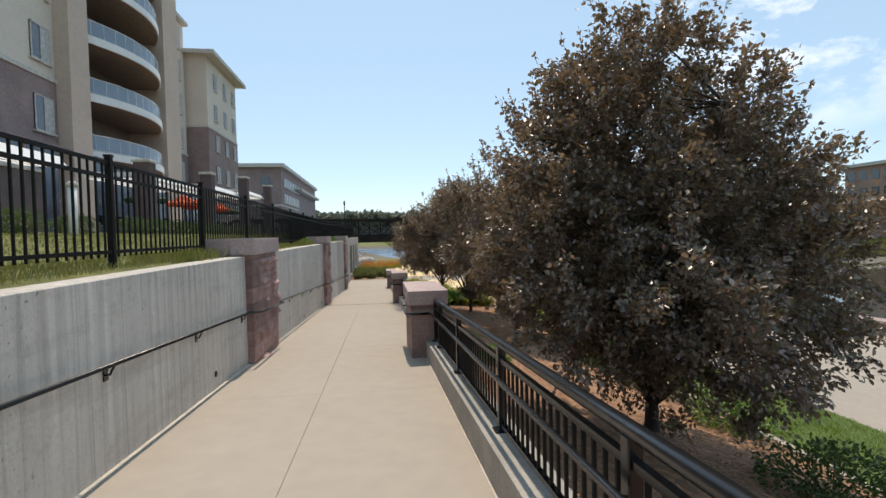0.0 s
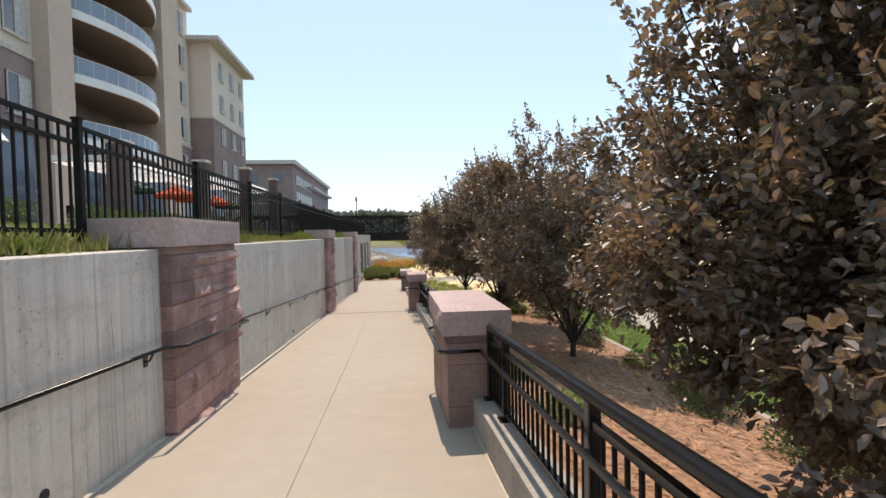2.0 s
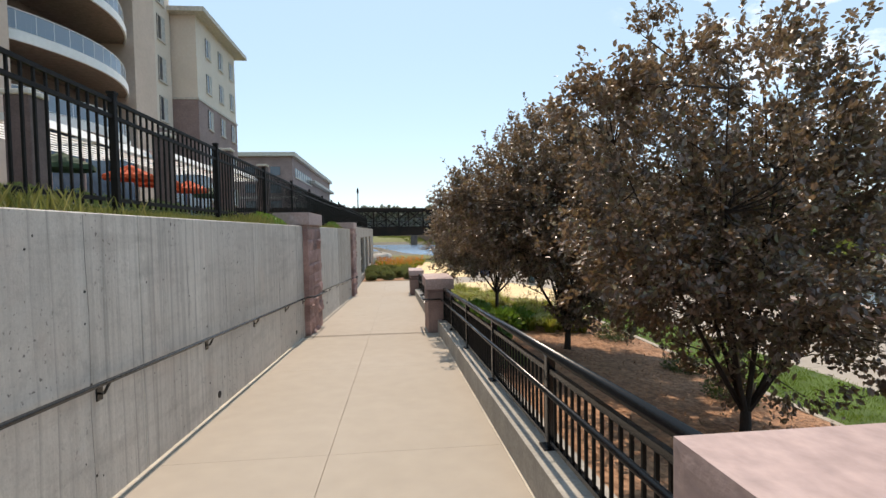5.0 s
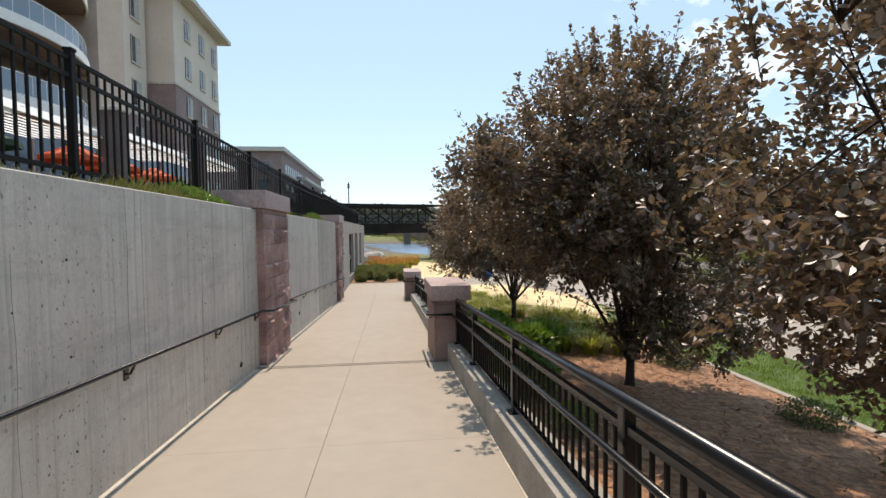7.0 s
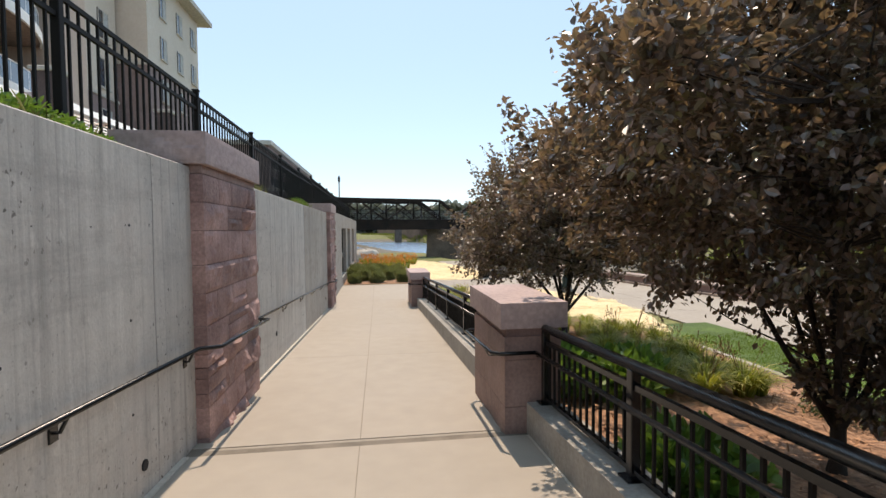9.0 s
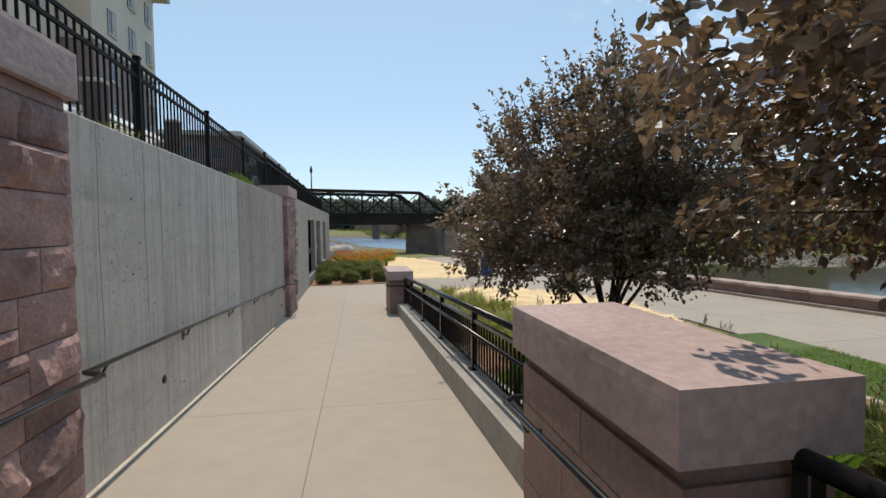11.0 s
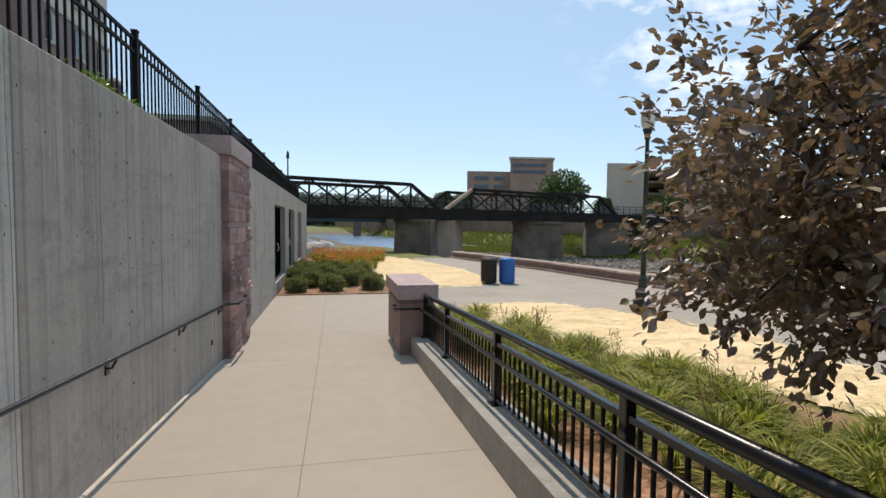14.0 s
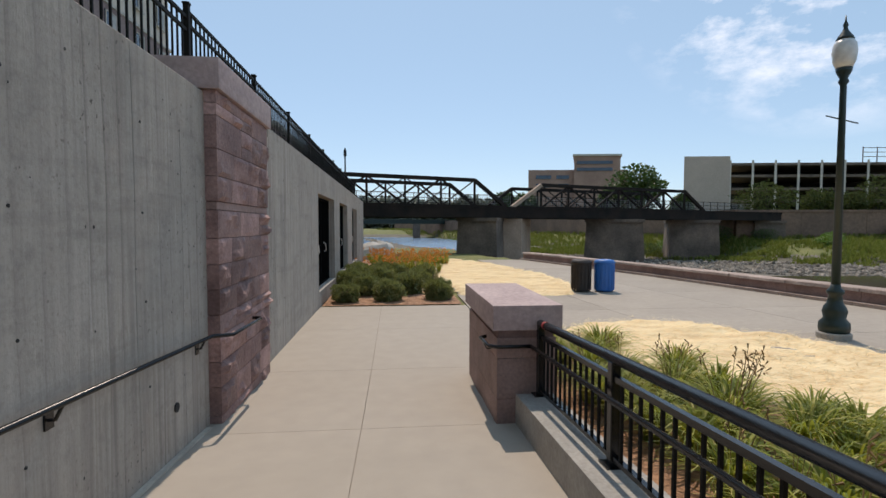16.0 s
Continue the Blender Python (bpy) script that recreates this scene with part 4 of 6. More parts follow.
up = Mesh()
ux = [-2.64, -3.2, -4, -5, -6.5, -8.5, -10, -13, -19, -45]
uy = [-30 + 2.0 * i for i in range(60)]
up.add([(x, y, upper(x) + (0.05 * noise.noise(Vector((x, y, 0))) if x < -2.7 else -0.06)) for y in uy for x in ux],
       [(i * 10 + j + 1, i * 10 + j, i * 10 + j + 10, i * 10 + j + 11) for i in range(59) for j in range(9)])
solid("upper_lawn", up, DRY_LAWN, "grassy bank behind the retaining wall", "lawn", kind="structure", smooth=True)
FX, FZ = -3.0, 3.46
pick = Mesh().box(-0.010, 0.010, -0.010, 0.010, 0.06, 1.15).mesh("picket", FENCE)
post = Mesh().box(-0.034, 0.034, -0.034, 0.034, -0.3, 1.20, 0.006).box(-0.04, 0.04, -0.04, 0.04, 1.20, 1.225).mesh("post", FENCE)
BAY = 2.92
for k in range(-5, 19):
    y0 = 5.65 + BAY * k
    rise = 0.0 if y0 < 31 else 0.03 * (y0 - 31)
    fence = thing("metal_fence", "black metal picket fence panel on the wall bank", "fence", "fence panels above the wall", at=(FX, y0, FZ + min(rise, 0.12)))
    part("post", post, None, fence)
    for nm, z in (("top_rail", 1.13), ("middle_rail", 0.97), ("bottom_rail", 0.12)):
        part(nm, Mesh().box(-0.016, 0.016, 0.034, BAY - 0.034, z - 0.02, z + 0.02), FENCE, fence)
    n = 21
    for i in range(1, n):
        o = new("picket", pick)
        o.location.y, o.parent = BAY * i / n, fence

# ---- mesh of small leaves, shared by the plants ----
rng = np.random.default_rng(5)


def leaves(points, dirs, size, width=0.45, droop=0.25, spread=0.9, jitter=0.35):
    """A folded leaf of four corners at each point, pointing roughly along dirs. Returns places and faces."""
    n = len(points)
    d = dirs + rng.normal(0, spread, (n, 3))
    d[:, 2] -= droop
    d /= np.linalg.norm(d, axis=1)[:, None]
    s = np.cross(d, rng.normal(0, 1, (n, 3)) + np.array([0, 0, 1.5]))
    s /= np.linalg.norm(s, axis=1)[:, None] + 1e-9
    up_ = np.cross(s, d)
    L = (size * rng.uniform(1 - jitter, 1 + jitter, n))[:, None]
    mid = d * L
    e1, e2 = s * L * width * 0.42 + up_ * L * 0.07, s * L * width * 0.5 + up_ * L * 0.05
    f1, f2 = -s * L * width * 0.42 + up_ * L * 0.07, -s * L * width * 0.5 + up_ * L * 0.05
    v = np.stack([points, points + mid * 0.28 + e1, points + mid * 0.62 + e2, points + mid - up_ * L * 0.1, points + mid * 0.62 + f2, points + mid * 0.28 + f1], 1).reshape(-1, 3)
    i = np.arange(n) * 6
    return v, np.concatenate([np.stack([i, i + 1, i + 2, i + 3], 1), np.stack([i, i + 3, i + 4, i + 5], 1)])


def crown_points(r, n, centre, radii, lump, bias=0.42, floor=0.0):
    """Places and outward ways in a lumpy crown, denser towards its skin."""
    u = r.normal(0, 1, (n, 3))
    u /= np.linalg.norm(u, axis=1)[:, None]
    k = r.uniform(0, 20, 3)
    skin = np.array([1.0 + lump * (noise.noise(Vector(tuple(a * 1.7 + k))) + 0.5 * noise.noise(Vector(tuple(a * 4.1 + k)))) for a in u])
    q = r.random(n) ** bias
    p = centre + u * radii * (q * skin)[:, None]
    return p, u, q


def plum_tree(x, y, z, height, radius, seed, clusters, per, label, low=1.1, fork=0.6, leaf=0.082, lean=(0.0, 0.0), girth=1.0, skirt=0.16, taper=0.0, droop=0.0, tilt=0.0, hang=(1.0, 0.0), lobes=()):
    """A many-stemmed small tree: trunk, forking limbs, twigs with leaves, shoots that stand out of the crown."""
    r = np.random.default_rng(seed)
    t = thing("plum_tree", label, "tree", "trees beside the ramp", at=(x, y, z))
    wood = Mesh()
    wood.tube([(0, 0, -0.25), (0.0, 0, 0.02), (0.01, 0, 0.15), (0.02, 0.01, fork)], [g_ * girth for g_ in (0.17, 0.13, 0.10, 0.092)], 10)
    part("trunk", wood, BARK, t, smooth=True)
    cz = low + (height - low) * 0.40
    centre = np.array([lean[0], lean[1], cz])
    P_, U, Q = crown_points(r, clusters, centre, np.array([radius, radius, 1.0]), 0.34, 0.46)
    # the vertical half-axes differ above and below the widest level
    dz = P_[:, 2] - cz
    P_[:, 2] = cz + np.where(dz > 0, dz * (height - cz), dz * (cz - low))
    # the lower branches spread and hang
    sk = 1 + skirt * np.clip(-dz, 0, 1) - taper * np.clip(dz, 0, 1)
    P_[:, 0] = lean[0] + (P_[:, 0] - lean[0]) * sk
    P_[:, 1] = lean[1] + (P_[:, 1] - lean[1]) * sk
    # on one side the lower branches bend further down, or lift
    P_[:, 2] -= droop * np.clip(1.7 * (P_[:, 0] * hang[0] + P_[:, 1] * hang[1]) / radius, 0, 1) * np.clip(-dz, 0, 1)
    # and the top of the crown falls off towards it
    P_[:, 2] -= tilt * np.clip(P_[:, 0] / radius, 0, 1) * np.clip(dz, 0, 1)
    # single boughs that reach out of the round
    for lx, ly_, lz, lr, ln_ in lobes:
        p2, u2, q2 = crown_points(r, ln_, np.array([lx, ly_, lz]), np.array([lr, lr, lr * 0.8]), 0.34, 0.46)
        P_, U, Q = np.concatenate([P_, p2]), np.concatenate([U, u2]), np.concatenate([Q, q2 * 0.9])
    nst = 9
    lines = []
    for s in range(nst):
        az = 2 * math.pi * (s + r.uniform(-0.25, 0.25)) / nst
        el = r.uniform(0.75, 1.35) if s % 2 else r.uniform(0.15, 0.7)
        u = np.array([math.cos(az) * math.cos(el), math.sin(az) * math.cos(el), math.sin(el)])
        tip = centre + u * np.array([radius, radius, height - cz]) * r.uniform(0.75, 0.92)
        p0 = np.array([0.02, 0.01, fork - 0.06])
        mid = p0 * 0.55 + tip * 0.45 + np.array([0, 0, -0.08 * radius if el < 0.6 else 0.1]) + r.normal(0, 0.12, 3)
        lines.append([p0 * (1 - q) ** 2 + mid * 2 * q * (1 - q) + tip * q * q for q in np.linspace(0, 1, 8)])
    nodes = np.array([p for ln in lines for p in ln[2:]])
    owner = np.array([i for i, ln in enumerate(lines) for _ in ln[2:]])
    meshes = [Mesh() for _ in lines]
    for mb, ln in zip(meshes, lines):
        mb.tube([tuple(p) for p in ln], [g_ * (0.55 + 0.35 * girth) for g_ in (0.05, 0.042, 0.036, 0.03, 0.024, 0.018, 0.012, 0.006)], 6)
    for p in P_[::4]:
        d2 = ((nodes - p) ** 2).sum(1) + np.where(nodes[:, 2] > p[2], 0.6, 0)
        j = int(d2.argmin())
        o = nodes[j]
        meshes[owner[j]].tube([tuple(o), tuple((o + p) / 2 + r.normal(0, 0.06, 3)), tuple(p)], [0.013, 0.009, 0.004], 4, False)
    for mb in meshes:
        part("limb", mb, BARK, t)
    W = U * 0.8 + r.normal(0, 0.5, U.shape) + np.array([0, 0, 0.45])
    W /= np.linalg.norm(W, axis=1)[:, None]
    E_ = P_ + W * r.uniform(0.2, 0.5, len(P_))[:, None]
    # shoots that stand out of the upper crown
    top = np.where((Q > 0.82) & (U[:, 2] > 0.05))[0][:110]
    S0 = P_[top]
    SW = U[top] * 0.45 + r.normal(0, 0.16, (len(top), 3)) + np.array([0, 0, 0.9])
    SW /= np.linalg.norm(SW, axis=1)[:, None]
    S1 = S0 + SW * r.uniform(0.4, 0.85, len(top))[:, None]
    sh = Mesh()
    for a, b in zip(S0, S1):
        sh.tube([tuple(a), tuple(b)], [0.005, 0.002], 3, False)
    tagged(part("shoot", sh, BARK, t), kind="stuff")
    A = np.concatenate([P_.repeat(per, 0), S0.repeat(26, 0)])
    B = np.concatenate([E_.repeat(per, 0), S1.repeat(26, 0)])
    V = np.concatenate([W.repeat(per, 0), SW.repeat(26, 0)])
    q = r.uniform(0.0, 1.0, len(A))[:, None]
    sp = np.concatenate([np.full(len(P_) * per, 0.06), np.full(len(S0) * 26, 0.012)])[:, None]
    v, f = leaves(A + (B - A) * q + r.normal(0, 1, A.shape) * sp, V, leaf, 0.58, 0.3, 0.75)
    part("crown", flat("crown", v, f, PLUM), None, t, "dense dark plum-brown foliage")
    return t


plum_tree(4.0, 6.4, bed(4.0, 6.4), 5.7, 2.42, 3, 1750, 105, "wide plum-leaved tree with dense dark crown in mulch", 0.75, 0.45, leaf=0.062, lean=(-0.28, -0.4), skirt=0.08, taper=0.24, droop=-1.5, tilt=2.1, hang=(-0.5, 0.87))
plum_tree(4.4, 15.0, bed(4.4, 15.0), 5.7, 2.45, 4, 930, 60, "airy plum-leaved tree with low branches in the mulch bed", 0.65, 0.4, leaf=0.075, lean=(0.0, 0.15), girth=0.7, skirt=0.04, taper=0.28, droop=-1.2, tilt=0.45, hang=(-1.0, -0.2), lobes=((-2.0, -0.4, 4.3, 0.5, 36),))
plum_tree(3.89, 20.3, bed(3.89, 20.3), 5.5, 2.25, 6, 1250, 64, "plum-leaved tree with several stems beside the lilies", 1.85, 0.5, leaf=0.076, lean=(-0.25, 0.05), girth=0.75, skirt=0.14, taper=0.12, droop=1.0, lobes=((1.6, 0.0, 0.9, 0.55, 45), (0.3, -0.2, 1.15, 0.65, 75), (-2.75, -1.3, 3.4, 0.42, 34)))
plum_tree(3.45, 26.35, bed(3.45, 26.35), 4.7, 2.15, 9, 1000, 62, "round plum-leaved tree on a clear trunk among daylilies", 1.38, 0.85, leaf=0.068, lean=(0.1, -0.05), girth=0.7, skirt=0.22, taper=0.42, droop=-0.9, lobes=((-1.6, 0.6, 1.95, 0.5, 40),))

# ---- bridge ----
BX0, BY0, BDIR = -8.0, 62.6, math.atan2(0.354, 1.0)
bu = Vector((math.cos(BDIR), math.sin(BDIR), 0))
bn_ = Vector((-math.sin(BDIR), math.cos(BDIR), 0))


def bp_(s, n, z):
    return Vector((BX0, BY0, z)) + bu * s + bn_ * n


bridge = thing("truss_bridge", "dark steel truss bridge on concrete piers over the river", "bridge")
DECK0, DECK1 = 2.75, 3.55
for n_ in (0.0, 4.6):
    part("girder", Mesh().bar(bp_(-20, n_, (DECK0 + DECK1) / 2), bp_(56, n_, (DECK0 + DECK1) / 2), 0.3, DECK1 - DECK0), STEEL, bridge)
deck = Mesh().bar(bp_(-20, 2.3, DECK1 + 0.06), bp_(56, 2.3, DECK1 + 0.06), 5.0, 0.14)
part("deck", deck, STEEL, bridge)
for i in range(38):
    part("cross_beam", Mesh().bar(bp_(-18 + 2 * i, 0.2, 3.0), bp_(-18 + 2 * i, 4.4, 3.0), 0.25, 0.4), STEEL, bridge)


def truss(s0, s1, panels, top, n_):
    z0 = DECK1 + 0.1
    step = (s1 - s0) / panels
    part("bottom_chord", Mesh().bar(bp_(s0, n_, z0), bp_(s1, n_, z0), 0.25, 0.25), STEEL, bridge)
    part("top_chord", Mesh().bar(bp_(s0 + step, n_, top), bp_(s1 - step, n_, top), 0.28, 0.28), STEEL, bridge)
    # the near second truss gets a sunlit tone painted on its first end post
    part("end_post", Mesh().bar(bp_(s0, n_, z0), bp_(s0 + step, n_, top), 0.28, 0.28), LIT_TAN if s0 > 0 and n_ == 0 else STEEL, bridge)
    part("end_post", Mesh().bar(bp_(s1, n_, z0), bp_(s1 - step, n_, top), 0.28, 0.28), STEEL, bridge)
    for i in range(1, panels):
        part("vertical", Mesh().bar(bp_(s0 + i * step, n_, z0), bp_(s0 + i * step, n_, top), 0.16, 0.16), STEEL, bridge)
    for i in range(1, panels - 1):
        a, b = (z0, top) if i % 2 else (top, z0)
        part("diagonal", Mesh().bar(bp_(s0 + i * step, n_, a), bp_(s0 + (i + 1) * step, n_, b), 0.14, 0.14), STEEL, bridge)
        part("diagonal", Mesh().bar(bp_(s0 + i * step, n_, b), bp_(s0 + (i + 1) * step, n_, a), 0.08, 0.08), STEEL, bridge)


for n_ in (0.0, 4.6):
    truss(-12.0, 17.8, 10, 5.75, n_)
    truss(18.4, 42.0, 8, 5.6, n_)
fence_rail = Mesh()
for z in (4.1, 4.5, 4.9):
    fence_rail.bar(bp_(-20, 4.2, z), bp_(56, 4.2, z), 0.05, 0.05)
for i in range(60):
    fence_rail.bar(bp_(-20 + i * 1.25, 4.2, 3.6), bp_(-20 + i * 1.25, 4.2, 4.95), 0.05, 0.05)
part("hand_railing", fence_rail, STEEL, bridge)
wires = Mesh()
for i in range(300):
    wires.bar(bp_(-20 + i * 0.25, 4.25, 3.62), bp_(-20 + i * 0.25, 4.25, 4.95), 0.022, 0.022)
for i in range(6):
    wires.bar(bp_(-20, 4.26, 3.7 + i * 0.22), bp_(56, 4.26, 3.7 + i * 0.22), 0.02, 0.02)
tagged(part("wire_mesh", wires, GALV, bridge, "galvanised mesh along the bridge deck"), kind="stuff")


def pier(s, w):
    m = Mesh()
    pu, pn = Vector((math.cos(-0.42), math.sin(-0.42), 0)), Vector((math.sin(0.42), math.cos(0.42), 0))
    c = [bp_(s, 2.4, 0) + pu * a + pn * b for a, b in ((-w / 2, -3.2), (w / 2, -3.2), (w / 2, 3.2), (-w / 2, 3.2))]
    bot = [bp_(s, 2.4, 0) + (p - bp_(s, 2.4, 0)) * 1.12 for p in c]
    m.add([(p.x, p.y, -3) for p in bot] + [(p.x, p.y, 2.45) for p in c], [(4, 5, 6, 7), (0, 1, 5, 4), (1, 2, 6, 5), (2, 3, 7, 6), (3, 0, 4, 7)])
    cc = [bp_(s, 2.4, 0) + (p - bp_(s, 2.4, 0)) * 1.06 for p in c]
    m.add([(p.x, p.y, 2.45) for p in cc] + [(p.x, p.y, 2.74) for p in cc], [(4, 5, 6, 7), (0, 1, 5, 4), (1, 2, 6, 5), (2, 3, 7, 6), (3, 0, 4, 7), (3, 2, 1, 0)])
    part("pier", m, PIER, bridge, "weathered grey concrete pier")


pier(17.3, 3.2)
pier(32.0, 5.0)
pier(43.0, 4.4)
pier(55.5, 3.0)
pier(-10.0, 3.0)

# added block whose paler colour imitates the sunlit side of the pier
nose = Mesh()
nc = [bp_(20.3, 2.4, 0) + Vector((math.cos(-0.42), math.sin(-0.42), 0)) * a + Vector((math.sin(0.42), math.cos(0.42), 0)) * b for a, b in ((-1.0, -2.6), (1.0, -2.6), (1.0, 2.6), (-1.0, 2.6))]
nose.add([(p.x, p.y, -3) for p in nc] + [(p.x, p.y, 2.7) for p in nc], [(4, 5, 6, 7), (0, 1, 5, 4), (1, 2, 6, 5), (2, 3, 7, 6), (3, 0, 4, 7)])
part("pier", nose, LIT_TAN, bridge, "tan pier block in the tone of a sunlit pier face")

# ---- opposite bank ----
ow = Mesh()
for (xa, ya), (xb, yb) in zip([(190.0, 57.8)] + BANK[:-1], BANK):
    n = max(1, round(math.hypot(xb - xa, yb - ya) / 7))
    for i in range(n):
        a = Vector((xa + (xb - xa) * i / n, ya + (yb - ya) * i / n, 0))
        b = Vector((xa + (xb - xa) * (i + 0.995) / n, ya + (yb - ya) * (i + 0.995) / n, 0))
        ow.bar(a + Vector((0, 0, 0.9)), b + Vector((0, 0, 0.9)), 0.8, 5.7)
        ow.bar(a + Vector((0, 0, 3.88)), b + Vector((0, 0, 3.88)), 1.0, 0.25)
solid("river_wall", ow, FAR_WALL, "long brown stone flood wall on the far bank", "wall", kind="structure")
fb = Mesh()
fb.add([(x + 0.3, y + 0.3, 3.7) for x, y in BANK[::-1]] + [(400, 40, 3.7), (600, 900, 3.7), (0, 900, 3.7)], [tuple(range(9))[::-1]])
solid("far_ground", fb, ROUGH_GRASS, "level ground behind the far flood wall", "ground", kind="structure")

# ---- hotel ----
hotel = thing("apartment_building", "beige and brown brick apartment building with curved balconies", "building")
HX = -19.6


def wallbox(name, x0, x1, y0, y1, z0, z1, m, label=""):
    return part(name, Mesh().box(x0, x1, y0, y1, z0, z1), m, hotel, label)


wallbox("wall", -34, HX, -12, 34.0, 13.75, 29.5, BEIGE, "beige stucco wall")
wallbox("brick_wall", -34, HX + 0.05, -12, 34.0, 3.0, 13.5, BRICK, "brown brick lower wall")
wallbox("trim_band", -34, HX + 0.14, -12, 34.0, 13.5, 13.75, TRIM)
wallbox("wall", -34, -21.9, 34.0, 60.8, 3.0, 28.4, BEIGE)
wallbox("brick_wall", -33, -21.84, 50.0, 60.8, 3.0, 13.4, BRICK)
wallbox("trim_band", -33, -21.75, 50.0, 60.8, 13.4, 13.65, TRIM)
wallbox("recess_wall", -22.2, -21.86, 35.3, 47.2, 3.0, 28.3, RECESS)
wallbox("roof", -34, -21.3, 34.0, 60.8, 28.4, 28.8, TRIM)
wallbox("wall", -34, HX, 61.2, 73.2, 17.1, 25.3, BEIGE)
wallbox("brick_wall", -34, HX + 0.05, 61.15, 73.25, 3.0, 16.9, BRICK)
wallbox("trim_band", -34, HX + 0.14, 61.05, 73.35, 16.9, 17.1, TRIM)
wallbox("roof", -34, HX + 1.2, 60.2, 74.4, 25.3, 25.75, TRIM, "pale overhanging flat roof")
wallbox("pylon", -23, -18.7, 33.2, 35.3, 3.0, 30.5, PYLON, "tan stucco pylon")
wallbox("pylon", -23, -18.7, 47.2, 50.4, 3.0, 31.0, PYLON, "tan stucco pylon")


def window(x, y, z, w, h, side=0):
    """A framed sliding window proud of the wall at x; side 1 turns it to face -y."""
    win = part("window", Mesh().box(-0.05, 0.06, -w / 2, w / 2, 0, h), PANE, hotel)
    fr = Mesh()
    for a, b, c, d in ((-w / 2, -w / 2 + 0.07, 0, h), (w / 2 - 0.07, w / 2, 0, h), (-0.03, 0.03, 0.07, h - 0.07), (-w / 2, w / 2, 0, 0.07), (-w / 2, w / 2, h - 0.07, h)):
        fr.box(0.06, 0.10, a, b, c, d)
    part("frame", fr, TRIM, win)
    part("sill", Mesh().box(0, 0.16, -w / 2 - 0.1, w / 2 + 0.1, -0.12, 0), TRIM, win)
    part("curtain", Mesh().box(0.061, 0.066, 0.03, w / 2 - 0.07, 0.07, h - 0.07), CURTAIN, win)
    win.location = (x, y, z)
    win.rotation_euler.z = -math.pi / 2 if side else 0
    return win


for z in (6.3, 10.3, 14.5, 18.4, 22.3, 26.0):
    for y in (31.9, 27.0, 22.0, 16.0, 10.0):
        window(HX + (0.06 if z < 13 else 0.0), y, z, 1.7, 2.1)
for z in (10.2, 14.2, 17.95, 21.8, 25.3):
    window(-21.9 + (0.06 if z < 13 else 0), 58.8, z, 1.5, 2.3)
for z in (6.8, 10.7, 14.5, 18.3, 22.0):
    for y in (64.3, 68.1, 71.7):
        window(HX + (0.06 if z < 17 else 0), y, z, 1.3, 1.95)

for i, z in enumerate((9.45, 13.3, 17.2, 21.2, 25.2)):
    n = 14
    arc = [(-19.4 + 1.9 * math.sin(math.pi * k / n) ** 0.8, 35.3 + (47.2 - 35.3) * k / n) for k in range(n + 1)]
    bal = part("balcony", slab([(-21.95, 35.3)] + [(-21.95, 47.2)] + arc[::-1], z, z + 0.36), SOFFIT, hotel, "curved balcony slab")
    ring = [(x + 0.06, y) for x, y in arc] + [(x - 0.06, y) for x, y in arc[::-1]]
    part("fascia", slab(ring, z - 0.10, z + 0.42), WHITE, bal, "pale curved fascia")
    rl = Mesh()
    inner = [(x - 0.12, y) for x, y in arc]
    for (xa, ya), (xb, yb) in zip(inner[:-1], inner[1:]):
        part("glass_panel", Mesh().bar((xa, ya, z + 1.0), (xb, yb, z + 1.0), 0.02, 0.95), RAILGLASS, bal)
    rl.tube([(x, y, z + 1.52) for x, y in inner], 0.03, 6)
    rl.tube([(x, y, z + 0.50) for x, y in inner], 0.02, 6)
    for (xa, ya), (xb, yb) in zip(inner[:-1], inner[1:]):
        for q in (0.0, 0.25, 0.5, 0.75):
            rl.tube([(xa + (xb - xa) * q, ya + (yb - ya) * q, z + 0.42), (xa + (xb - xa) * q, ya + (yb - ya) * q, z + 1.5)], 0.02 if q == 0 else 0.011, 4, False)
    part("railing", rl, WHITE, bal)
    for y in (38.2, 42.5, 45.5):
        d = part("door", Mesh().box(-21.88, -21.80, y - 0.9, y + 0.9, z + 0.43, z + 2.7), PANE, bal)
    part("curtain", Mesh().box(-21.79, -21.775, 38.3, 39.0, z + 0.43, z + 2.65), CURTAIN, bal)

# low wing and farther building
low = thing("apartment_block", "low brown brick apartment block with flat pale roof", "building")
part("wall", Mesh().box(-60, -23.2, 125, 190, 0, 20.9), BRICK, low)
part("roof", Mesh().box(-61, -22.4, 124, 191, 20.9, 21.8), TRIM, low)
part("wing", Mesh().box(-40, -23.4, 150, 190, 0, 17.2), BRICK, low)
part("wing_roof", Mesh().box(-41, -21.8, 149, 191, 17.2, 17.9), TRIM, low)

wside = Mesh().box(0, 0.12, -1.1, 1.1, 0, 2.0).mesh("window", PANE)
wfront = Mesh().box(-1.1, 1.1, -0.12, 0, 0, 2.0).mesh("window", PANE)
fside = Mesh().box(0, 0.2, -1.3, 1.3, -0.3, 0).box(0, 0.2, -0.08, 0.08, 0, 2.0).mesh("sill", TRIM)
for z in (5.0, 8.8, 12.6, 16.6):
    for k in range(9):
        o = new("window", wside)
        o.location, o.parent = (-23.2, 129.0 + 2.6 * k, z), low
        s_ = new("sill", fside)
        s_.parent = o
    for k in range(5):
        o = new("window", wfront)
        o.location, o.parent = (-27.0 - 5.5 * k, 125.0, z), low
part("trim_band", Mesh().box(-60.1, -23.1, 124.9, 150.0, 11.4, 11.8), TRIM, low)

